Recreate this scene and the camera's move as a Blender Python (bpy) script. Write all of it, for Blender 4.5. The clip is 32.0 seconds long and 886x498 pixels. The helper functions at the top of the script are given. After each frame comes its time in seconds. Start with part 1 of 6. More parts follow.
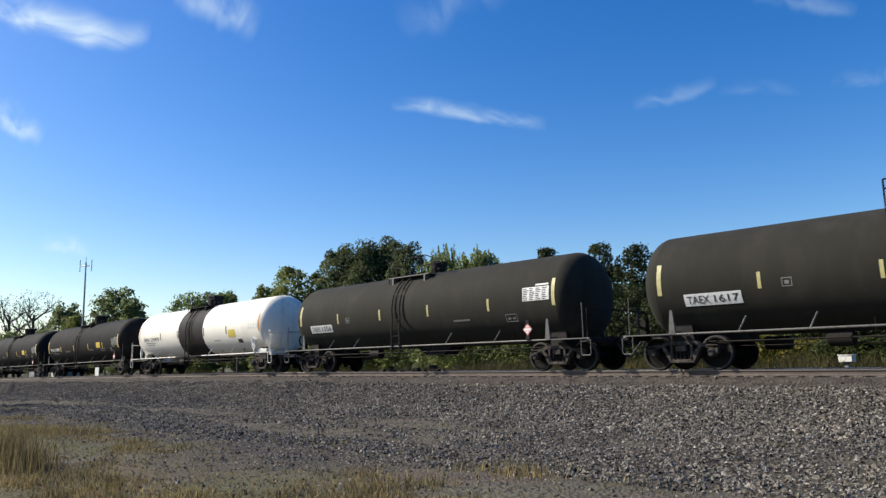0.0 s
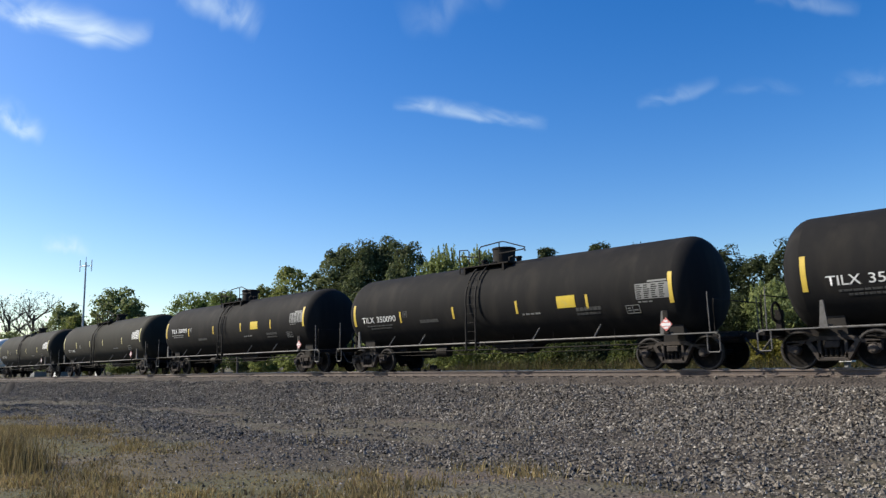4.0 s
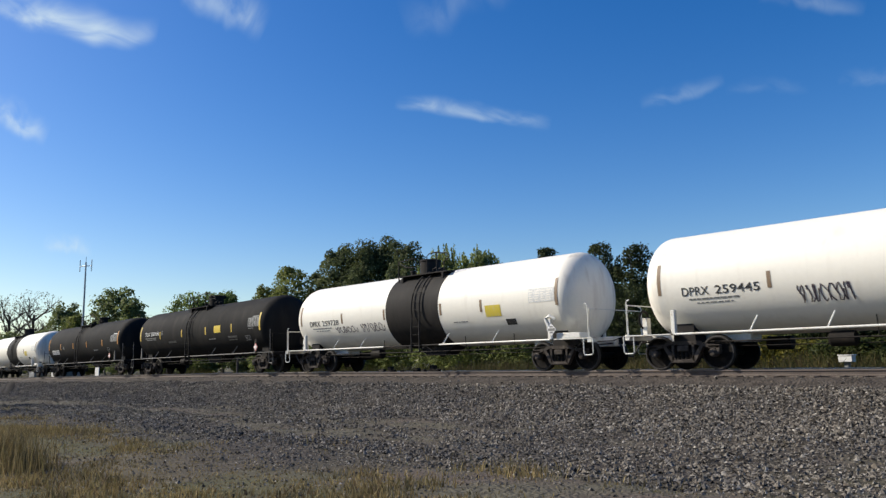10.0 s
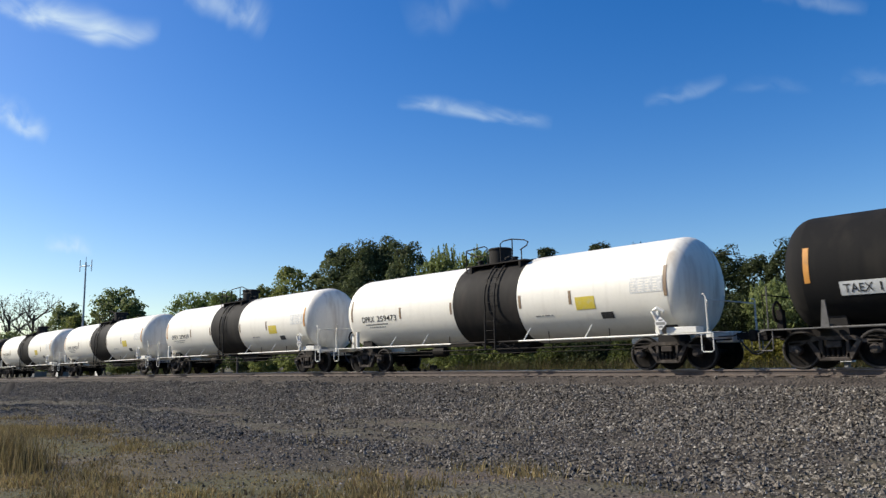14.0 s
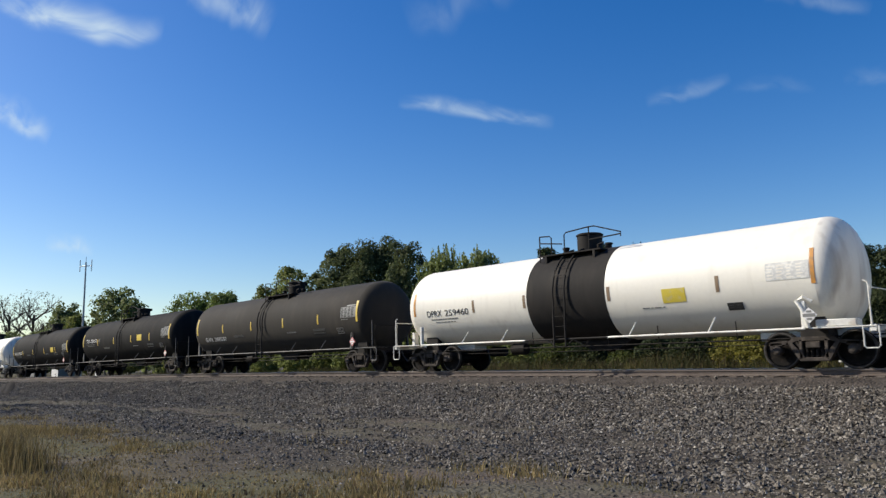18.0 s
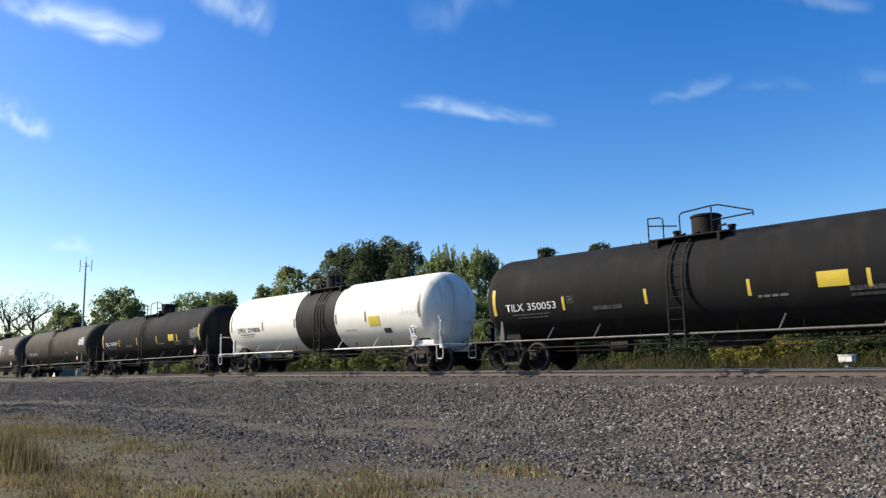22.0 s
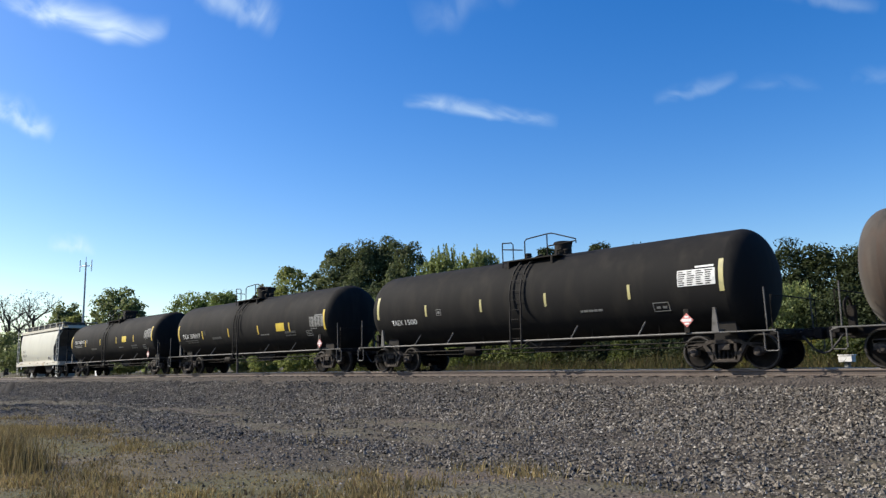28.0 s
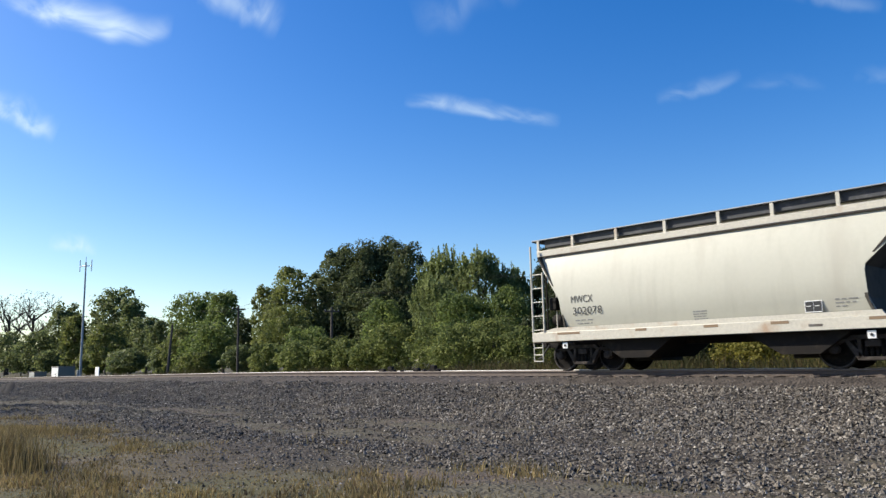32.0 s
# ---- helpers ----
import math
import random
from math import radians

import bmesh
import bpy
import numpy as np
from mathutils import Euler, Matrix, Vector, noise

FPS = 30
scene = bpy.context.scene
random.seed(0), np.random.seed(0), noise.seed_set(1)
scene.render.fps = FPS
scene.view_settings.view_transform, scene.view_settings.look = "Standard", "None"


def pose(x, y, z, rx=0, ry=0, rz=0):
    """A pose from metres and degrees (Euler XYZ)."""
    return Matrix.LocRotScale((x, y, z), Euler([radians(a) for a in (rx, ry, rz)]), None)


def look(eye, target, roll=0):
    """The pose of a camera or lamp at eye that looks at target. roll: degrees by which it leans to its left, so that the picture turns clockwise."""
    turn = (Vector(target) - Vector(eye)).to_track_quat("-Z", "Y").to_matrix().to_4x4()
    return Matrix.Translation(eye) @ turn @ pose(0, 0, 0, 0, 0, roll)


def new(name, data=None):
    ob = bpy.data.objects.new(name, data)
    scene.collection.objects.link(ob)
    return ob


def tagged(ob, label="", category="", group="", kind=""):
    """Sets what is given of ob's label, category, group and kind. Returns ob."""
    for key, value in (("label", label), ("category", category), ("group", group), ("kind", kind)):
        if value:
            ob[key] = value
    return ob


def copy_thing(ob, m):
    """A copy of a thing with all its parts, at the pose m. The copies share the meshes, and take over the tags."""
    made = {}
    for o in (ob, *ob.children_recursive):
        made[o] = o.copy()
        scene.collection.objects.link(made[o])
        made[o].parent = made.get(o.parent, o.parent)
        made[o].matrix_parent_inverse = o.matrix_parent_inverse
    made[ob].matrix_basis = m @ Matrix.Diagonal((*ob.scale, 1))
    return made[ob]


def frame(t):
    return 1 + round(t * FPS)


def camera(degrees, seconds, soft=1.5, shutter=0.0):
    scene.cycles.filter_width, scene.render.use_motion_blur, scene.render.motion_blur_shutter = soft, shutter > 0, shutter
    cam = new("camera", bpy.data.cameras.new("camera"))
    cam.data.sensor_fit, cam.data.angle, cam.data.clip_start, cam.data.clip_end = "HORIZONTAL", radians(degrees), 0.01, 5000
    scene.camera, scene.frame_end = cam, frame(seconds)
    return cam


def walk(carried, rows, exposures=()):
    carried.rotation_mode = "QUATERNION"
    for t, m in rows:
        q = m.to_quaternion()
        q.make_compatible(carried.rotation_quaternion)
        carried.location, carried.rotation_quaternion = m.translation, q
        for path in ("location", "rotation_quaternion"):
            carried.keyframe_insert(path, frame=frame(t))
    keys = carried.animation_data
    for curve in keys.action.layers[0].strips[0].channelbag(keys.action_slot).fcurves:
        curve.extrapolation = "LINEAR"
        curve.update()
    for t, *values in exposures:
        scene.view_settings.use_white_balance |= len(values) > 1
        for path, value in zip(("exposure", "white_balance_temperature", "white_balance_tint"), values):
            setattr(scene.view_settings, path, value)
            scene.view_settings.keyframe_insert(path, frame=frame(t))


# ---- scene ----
cam = camera(61.43, 32.0, soft=1.35, shutter=0.05)
EYE = (0.0, -20.17, 0.352)
VIEW = pose(0, 0, 0, 98.59, 0, 46.13) @ pose(0, 0, 0, 0, 0, -1.15)
VIEW.translation = EYE
walk(cam, [(0.0, VIEW), (32.0, VIEW)], [(0.0, 0.55), (1.0, 0.53), (2.0, 0.45), (3.0, 0.52), (6.0, 0.65), (7.0, 0.71), (8.0, 0.63), (9.0, 0.52), (10.0, 0.30), (11.0, 0.38), (12.0, 0.60), (13.0, 0.63), (14.0, 0.40),
                                          (17.0, 0.20), (18.0, 0.28), (19.0, 0.45), (20.0, 0.70), (22.0, 0.69), (23.0, 0.51), (24.0, 0.53), (25.0, 0.65), (28.0, 0.65), (30.0, 0.69), (32.0, 0.65)])

# ---- light ----
SUN = Vector((-0.67, -0.45, 0.59)).normalized()
world = bpy.data.worlds.new("sky")
scene.world = world
world.use_nodes = True
wn = world.node_tree.nodes
sky = wn.new("ShaderNodeTexSky")
sky.sky_type = "NISHITA"
sky.sun_disc = False
sky.sun_elevation = math.asin(SUN.z)
sky.sun_rotation = math.atan2(SUN.x, SUN.y)
sky.altitude = 200
sky.air_density = 1.0
sky.dust_density = 0.9
sky.ozone_density = 2.0
clear = wn.new("ShaderNodeHueSaturation")
clear.inputs["Saturation"].default_value = 1.46
clear.inputs["Hue"].default_value = 0.511
world.node_tree.links.new(sky.outputs[0], clear.inputs["Color"])
world.node_tree.links.new(clear.outputs[0], wn["Background"].inputs[0])
wn["Background"].inputs[1].default_value = 0.113
sun = new("sun", bpy.data.lights.new("sun", "SUN"))
sun.data.energy = 5.0
sun.data.angle = radians(0.53)
sun.data.color = (1.0, 0.93, 0.80)
sun.matrix_world = look((0, 0, 60), Vector((0, 0, 60)) - SUN)

V = 14.5126          # speed of the train, m/s
RT = 1.46            # tank radius
ZC = 2.36            # tank axis above the rail


# ---- materials ----
def mat(name, col, rough=0.6, metal=0.0, scale=1.5, vary=0.2, fine=30.0, bump=0.15, dirt=None, dirt_at=0.58,
        stretch=(1, 1, 1), grain=0.25, spec=0.4, dust=0.0, run=None, run_at=0.6, run_most=0.6):
    """Surface with large blotches, fine grain, optional dirt and a fine relief."""
    m = bpy.data.materials.new(name)
    m.use_nodes = True
    n, l = m.node_tree.nodes, m.node_tree.links
    b = n["Principled BSDF"]
    tc, oi = n.new("ShaderNodeTexCoord"), n.new("ShaderNodeObjectInfo")
    mu = n.new("ShaderNodeVectorMath")
    mu.operation = "MULTIPLY_ADD"
    l.new(oi.outputs["Random"], mu.inputs[0])
    mu.inputs[1].default_value = (40, 17, 29)
    l.new(tc.outputs["Object"], mu.inputs[2])
    mp = n.new("ShaderNodeMapping")
    mp.inputs["Scale"].default_value = stretch
    l.new(mu.outputs[0], mp.inputs[0])
    n1, n2 = n.new("ShaderNodeTexNoise"), n.new("ShaderNodeTexNoise")
    n1.inputs["Scale"].default_value, n1.inputs["Detail"].default_value = scale, 5
    n2.inputs["Scale"].default_value, n2.inputs["Detail"].default_value = fine, 3
    l.new(mp.outputs[0], n1.inputs["Vector"])
    l.new(mu.outputs[0], n2.inputs["Vector"])
    mix = n.new("ShaderNodeMix")
    mix.data_type = "RGBA"
    l.new(n1.outputs[0], mix.inputs["Factor"])
    mix.inputs[6].default_value = (*[c * (1 - vary) for c in col], 1)
    mix.inputs[7].default_value = (*[min(1, c * (1 + vary)) for c in col], 1)
    g = n.new("ShaderNodeMapRange")
    g.inputs[3].default_value, g.inputs[4].default_value = 1 - grain, 1 + grain * 0.6
    l.new(n2.outputs[0], g.inputs[0])
    mg = n.new("ShaderNodeMix")
    mg.data_type, mg.blend_type = "RGBA", "MULTIPLY"
    mg.inputs["Factor"].default_value = 1
    l.new(mix.outputs[2], mg.inputs[6])
    l.new(g.outputs[0], mg.inputs[7])
    out = mg.outputs[2]
    if dirt:
        n3 = n.new("ShaderNodeTexNoise")
        n3.inputs["Scale"].default_value, n3.inputs["Detail"].default_value = scale * 2.3, 8
        l.new(mp.outputs[0], n3.inputs["Vector"])
        r = n.new("ShaderNodeMapRange")
        r.inputs[1].default_value, r.inputs[2].default_value = dirt_at - 0.1, dirt_at + 0.12
        l.new(n3.outputs[0], r.inputs[0])
        md = n.new("ShaderNodeMix")
        md.data_type = "RGBA"
        l.new(r.outputs[0], md.inputs["Factor"])
        l.new(out, md.inputs[6])
        md.inputs[7].default_value = (*dirt, 1)
        out = md.outputs[2]
    if run:
        # grime that runs down in thin streaks
        mr = n.new("ShaderNodeMapping")
        mr.inputs["Scale"].default_value = (2.6, 2.6, 0.22)
        l.new(mu.outputs[0], mr.inputs[0])
        n4 = n.new("ShaderNodeTexNoise")
        n4.inputs["Scale"].default_value, n4.inputs["Detail"].default_value = 1.6, 6
        l.new(mr.outputs[0], n4.inputs["Vector"])
        r4 = n.new("ShaderNodeMapRange")
        r4.inputs[1].default_value, r4.inputs[2].default_value, r4.inputs[4].default_value = run_at - 0.14, run_at + 0.16, run_most
        l.new(n4.outputs[0], r4.inputs[0])
        m4 = n.new("ShaderNodeMix")
        m4.data_type = "RGBA"
        l.new(r4.outputs[0], m4.inputs["Factor"])
        l.new(out, m4.inputs[6])
        m4.inputs[7].default_value = (*run, 1)
        out = m4.outputs[2]
    l.new(out, b.inputs["Base Color"])
    rr = n.new("ShaderNodeMapRange")
    rr.inputs[3].default_value, rr.inputs[4].default_value = max(0.05, rough - 0.12), min(1, rough + 0.12)
    l.new(n1.outputs[0], rr.inputs[0])
    l.new(rr.outputs[0], b.inputs["Roughness"])
    b.inputs["Metallic"].default_value = metal
    b.inputs["Specular IOR Level"].default_value = spec
    b.inputs["Sheen Weight"].default_value = dust
    b.inputs["Sheen Roughness"].default_value = 0.55
    b.inputs["Sheen Tint"].default_value = (0.95, 0.93, 0.88, 1)
    if bump:
        bp = n.new("ShaderNodeBump")
        bp.inputs["Strength"].default_value, bp.inputs["Distance"].default_value = bump, 0.02
        l.new(n2.outputs[0], bp.inputs["Height"])
        l.new(bp.outputs[0], b.inputs["Normal"])
    return m


STREAK = (1.0, 1.0, 0.25)
M_BLACK = mat("tank_black_paint", (0.0128, 0.0124, 0.0123), 0.8, 0, 0.8, 0.3, 14, 0.03, (0.022, 0.020, 0.0175), 0.6, STREAK, 0.1, 0.10, 0.0, run=(0.026, 0.024, 0.021), run_at=0.64, run_most=0.35)
M_GREYBROWN = mat("tank_grey_brown_paint", (0.025, 0.022, 0.0185), 0.78, 0, 0.8, 0.25, 14, 0.03, (0.036, 0.030, 0.024), 0.6, STREAK, 0.1, 0.14, 0.05, run=(0.043, 0.037, 0.03), run_at=0.64, run_most=0.3)
M_OLIVE = mat("tank_dusty_paint", (0.0225, 0.0215, 0.0165), 0.8, 0, 0.7, 0.25, 14, 0.03, (0.032, 0.0295, 0.0235), 0.6, STREAK, 0.1, 0.10, 0.03, run=(0.039, 0.0355, 0.0285), run_at=0.64, run_most=0.3)
M_BROWN = mat("tank_brown_paint", (0.046, 0.0400, 0.0255), 0.75, 0, 0.7, 0.3, 14, 0.03, (0.066, 0.052, 0.034), 0.58, STREAK, 0.12, 0.10, 0.02, run=(0.024, 0.020, 0.015), run_at=0.6, run_most=0.5)
M_RUST = mat("tank_weathered_paint", (0.050, 0.043, 0.037), 0.7, 0, 0.6, 0.4, 12, 0.04, (0.072, 0.048, 0.036), 0.55, STREAK, 0.15, 0.08, 0.08, run=(0.085, 0.075, 0.064), run_at=0.58, run_most=0.6)
M_WHITE = mat("tank_white_paint", (0.76, 0.72, 0.63), 0.45, 0, 0.6, 0.05, 10, 0.02, (0.60, 0.55, 0.46), 0.72, (1, 1, 0.2), 0.05, run=(0.50, 0.45, 0.37), run_at=0.70, run_most=0.35)
M_WHITEHEAD = mat("tank_white_head_grime", (0.755, 0.71, 0.62), 0.5, 0, 0.9, 0.06, 12, 0.02, (0.50, 0.43, 0.34), 0.64, (1, 1, 0.25), 0.06, run=(0.33, 0.26, 0.20), run_at=0.66, run_most=0.55)
M_BAND = mat("band_black_paint", (0.021, 0.0192, 0.018), 0.72, 0, 0.8, 0.25, 14, 0.03, (0.034, 0.029, 0.025), 0.6, STREAK, 0.1, 0.12, run=(0.036, 0.032, 0.028), run_at=0.62, run_most=0.5)
M_GREYP = mat("grey_patch_paint", (0.15, 0.146, 0.138), 0.6, 0, 0.8, 0.2, 14, 0.03, (0.09, 0.075, 0.062), 0.56, STREAK, 0.1)
M_LIGHTPATCH = mat("pale_patch_paint", (0.25, 0.24, 0.225), 0.55, 0, 0.8, 0.2, 14, 0.03, (0.16, 0.13, 0.11), 0.6, STREAK, 0.1)
M_REDRUST = mat("red_brown_rust", (0.105, 0.058, 0.040), 0.75, 0, 1.2, 0.4, 14, 0.05, (0.055, 0.037, 0.030), 0.5, STREAK, 0.15)
M_SPRAY = mat("dark_spray_paint", (0.06, 0.045, 0.055), 0.6, 0, 4, 0.3, 40, 0.0)
M_STEEL = mat("dark_steel", (0.0136, 0.0116, 0.0104), 0.75, 0.0, 2.0, 0.4, 30, 0.2, (0.0288, 0.0224, 0.0168), 0.64, spec=0.15)
M_TRUCK = mat("dusty_cast_steel", (0.046, 0.0385, 0.0335), 0.8, 0.0, 2.5, 0.4, 30, 0.25, (0.098, 0.083, 0.070), 0.6, spec=0.15)
M_WHEEL = mat("wheel_steel", (0.009, 0.0078, 0.007), 0.8, 0.0, 3.0, 0.3, 30, 0.15, (0.026, 0.02, 0.016), 0.62, spec=0.12)
M_TREAD = mat("worn_tread", (0.045, 0.04, 0.037), 0.55, 0.2, 4, 0.3, 40, 0.05, (0.02, 0.017, 0.015), 0.55)
M_WSTEEL = mat("white_steel", (0.66, 0.64, 0.58), 0.5, 0, 1.5, 0.12, 25, 0.06, (0.34, 0.27, 0.2), 0.66)
M_YELLOW = mat("yellow_reflective", (0.62, 0.44, 0.07), 0.4, 0, 3, 0.15, 40, 0.02, (0.45, 0.30, 0.06), 0.68)
M_ORANGE = mat("faded_orange_reflective", (0.55, 0.25, 0.05), 0.45, 0, 3, 0.2, 40, 0.02, (0.3, 0.17, 0.07), 0.6)
M_OLDYEL = mat("dusty_yellow_reflective", (0.46, 0.41, 0.18), 0.5, 0, 3, 0.2, 40, 0.02, (0.30, 0.27, 0.14), 0.6)
M_PANEL = mat("yellow_panel", (0.62, 0.45, 0.05), 0.45, 0, 3, 0.12, 40, 0.02, (0.5, 0.4, 0.12), 0.66)
M_MARK = mat("white_stencil", (0.62, 0.62, 0.60), 0.55, 0, 4, 0.12, 40, 0.02, (0.3, 0.3, 0.28), 0.68)
M_FAINT = mat("faded_stencil", (0.075, 0.075, 0.07), 0.6, 0, 4, 0.25, 40, 0.02, (0.03, 0.03, 0.03), 0.55)
M_DARKMARK = mat("black_stencil", (0.03, 0.03, 0.03), 0.55, 0, 4, 0.2, 40, 0.02)
M_GREYMARK = mat("grey_stencil", (0.19, 0.19, 0.18), 0.55, 0, 4, 0.15, 40, 0.02)
M_BROWNMARK = mat("brown_strip", (0.22, 0.15, 0.09), 0.55, 0, 4, 0.15, 40, 0.02)
M_RED = mat("placard_red", (0.58, 0.17, 0.15), 0.45, 0, 4, 0.15, 40, 0.02, (0.6, 0.4, 0.37), 0.6)
M_PLACW = mat("placard_white", (0.72, 0.70, 0.68), 0.4, 0, 4, 0.06, 40, 0.02)
M_LIMEPANEL = mat("faded_yellow_panel", (0.60, 0.47, 0.06), 0.45, 0, 3, 0.12, 40, 0.02, (0.5, 0.43, 0.2), 0.6)
M_GHOST = mat("worn_grey_stencil", (0.56, 0.55, 0.52), 0.5, 0, 6, 0.12, 40, 0.02, (0.72, 0.70, 0.65), 0.55)
M_BAR = mat("dusty_grey_bar", (0.105, 0.10, 0.094), 0.6, 0.1, 3, 0.3, 40, 0.08, (0.05, 0.043, 0.037), 0.6)
M_PALE = mat("galvanised_grating", (0.13, 0.125, 0.115), 0.6, 0.2, 3, 0.25, 40, 0.1)
M_HOPPER = mat("hopper_light_grey", (0.46, 0.45, 0.375), 0.55, 0, 0.5, 0.07, 9, 0.02, (0.39, 0.365, 0.30), 0.64, (1, 1, 0.2), 0.06, run=(0.34, 0.32, 0.265), run_at=0.64, run_most=0.4)
M_HOPTRIM = mat("hopper_trim_cream", (0.52, 0.49, 0.41), 0.5, 0, 0.8, 0.1, 18, 0.05, (0.36, 0.24, 0.15), 0.68)
M_RUBBER = mat("hose_rubber", (0.02, 0.02, 0.02), 0.7)
M_RAIL = mat("rusty_rail", (0.105, 0.083, 0.070), 0.8, 0.1, 1.2, 0.25, 25, 0.2, (0.07, 0.052, 0.043), 0.6)
M_RAILTOP = mat("polished_rail", (0.52, 0.49, 0.45), 0.5, 0.2, 0.8, 0.1, 40, 0.03)
M_RAILSIDE = mat("worn_rail_head", (0.15, 0.118, 0.098), 0.6, 0.0, 0.8, 0.2, 40, 0.05)
M_TIE = mat("creosoted_wood", (0.085, 0.065, 0.052), 0.9, 0, 2.5, 0.35, 30, 0.5, (0.15, 0.13, 0.11), 0.6, (1, 0.15, 1))
M_CONC = mat("grey_concrete", (0.36, 0.355, 0.33), 0.8, 0, 1.2, 0.15, 25, 0.2, (0.25, 0.24, 0.2), 0.62)
M_HUT = mat("grey_green_metal", (0.20, 0.186, 0.150), 0.6, 0, 1.5, 0.12, 20, 0.04)
# base darkened for the shade at the hopper's ends, with dirt blotches on top
M_SLOPE = mat("shaded_dirty_slope_sheet", (0.075, 0.068, 0.058), 0.8, 0, 0.8, 0.25, 14, 0.05, (0.045, 0.04, 0.035), 0.55, spec=0.1)
M_HATCH = mat("dark_hatch_cover", (0.045, 0.047, 0.052), 0.65, 0, 1.5, 0.3, 20, 0.1, (0.11, 0.11, 0.11), 0.66)
M_GALV = mat("galvanised_steel", (0.34, 0.35, 0.36), 0.45, 0.5, 1.5, 0.15, 25, 0.05)
M_WPAINT = mat("white_painted_metal", (0.75, 0.75, 0.73), 0.5, 0, 1.5, 0.06, 20, 0.04)
M_POLE = mat("weathered_pole_wood", (0.075, 0.064, 0.054), 0.9, 0, 2, 0.3, 30, 0.4, None, 0.6, (1, 1, 0.1))
M_GREYBARK = mat("grey_bark", (0.035, 0.030, 0.026), 0.9, 0, 3, 0.35, 20, 0.4, None, 0.6, (1, 1, 0.2))
M_EARTH = mat("dark_earth", (0.018, 0.015, 0.0125), 0.95, 0, 1.5, 0.35, 12, 0.6, (0.034, 0.029, 0.024), 0.6, spec=0.1)
M_BARK = mat("tree_bark", (0.09, 0.075, 0.058), 0.9, 0, 3, 0.35, 20, 0.6, None, 0.6, (1, 1, 0.2))


def island_mat(name, cols, rough=0.8, translucent=0.0, spec=0.2, patch=0.45, low=0.8, high=1.3, tint=(1.12, 1.0, 0.85)):
    """Many small pieces in one mesh: each takes its own tone."""
    m = bpy.data.materials.new(name)
    m.use_nodes = True
    n, l = m.node_tree.nodes, m.node_tree.links
    b = n["Principled BSDF"]
    ge = n.new("ShaderNodeNewGeometry")
    ra = n.new("ShaderNodeValToRGB")
    ra.color_ramp.elements[0].color = (*cols[0], 1)
    ra.color_ramp.elements[1].color = (*cols[-1], 1)
    for i, c in enumerate(cols[1:-1], 1):
        ra.color_ramp.elements.new(i / (len(cols) - 1)).color = (*c, 1)
    l.new(ge.outputs["Random Per Island"], ra.inputs[0])
    # broad patches of a darker and of a lighter, warmer tone
    tc, no, mr = n.new("ShaderNodeTexCoord"), n.new("ShaderNodeTexNoise"), n.new("ShaderNodeMapRange")
    no.inputs["Scale"].default_value, no.inputs["Detail"].default_value = patch, 4
    l.new(tc.outputs["Object"], no.inputs["Vector"])
    mr.inputs[1].default_value, mr.inputs[2].default_value = 0.34, 0.66
    l.new(no.outputs[0], mr.inputs[0])
    tone, mul = n.new("ShaderNodeMix"), n.new("ShaderNodeMix")
    tone.data_type = mul.data_type = "RGBA"
    mul.blend_type = "MULTIPLY"
    mul.clamp_result = False
    mul.inputs["Factor"].default_value = 1
    l.new(mr.outputs[0], tone.inputs["Factor"])
    tone.inputs[6].default_value = (low, low, low, 1)
    tone.inputs[7].default_value = (*[high * c for c in tint], 1)
    l.new(ra.outputs[0], mul.inputs[6])
    l.new(tone.outputs[2], mul.inputs[7])
    l.new(mul.outputs[2], b.inputs["Base Color"])
    b.inputs["Roughness"].default_value = rough
    b.inputs["Specular IOR Level"].default_value = spec
    if translucent:
        t, mx = n.new("ShaderNodeBsdfTranslucent"), n.new("ShaderNodeMixShader")
        l.new(mul.outputs[2], t.inputs[0])
        mx.inputs[0].default_value = translucent
        l.new(b.outputs[0], mx.inputs[1])
        l.new(t.outputs[0], mx.inputs[2])
        l.new(mx.outputs[0], n["Material Output"].inputs[0])
    return m


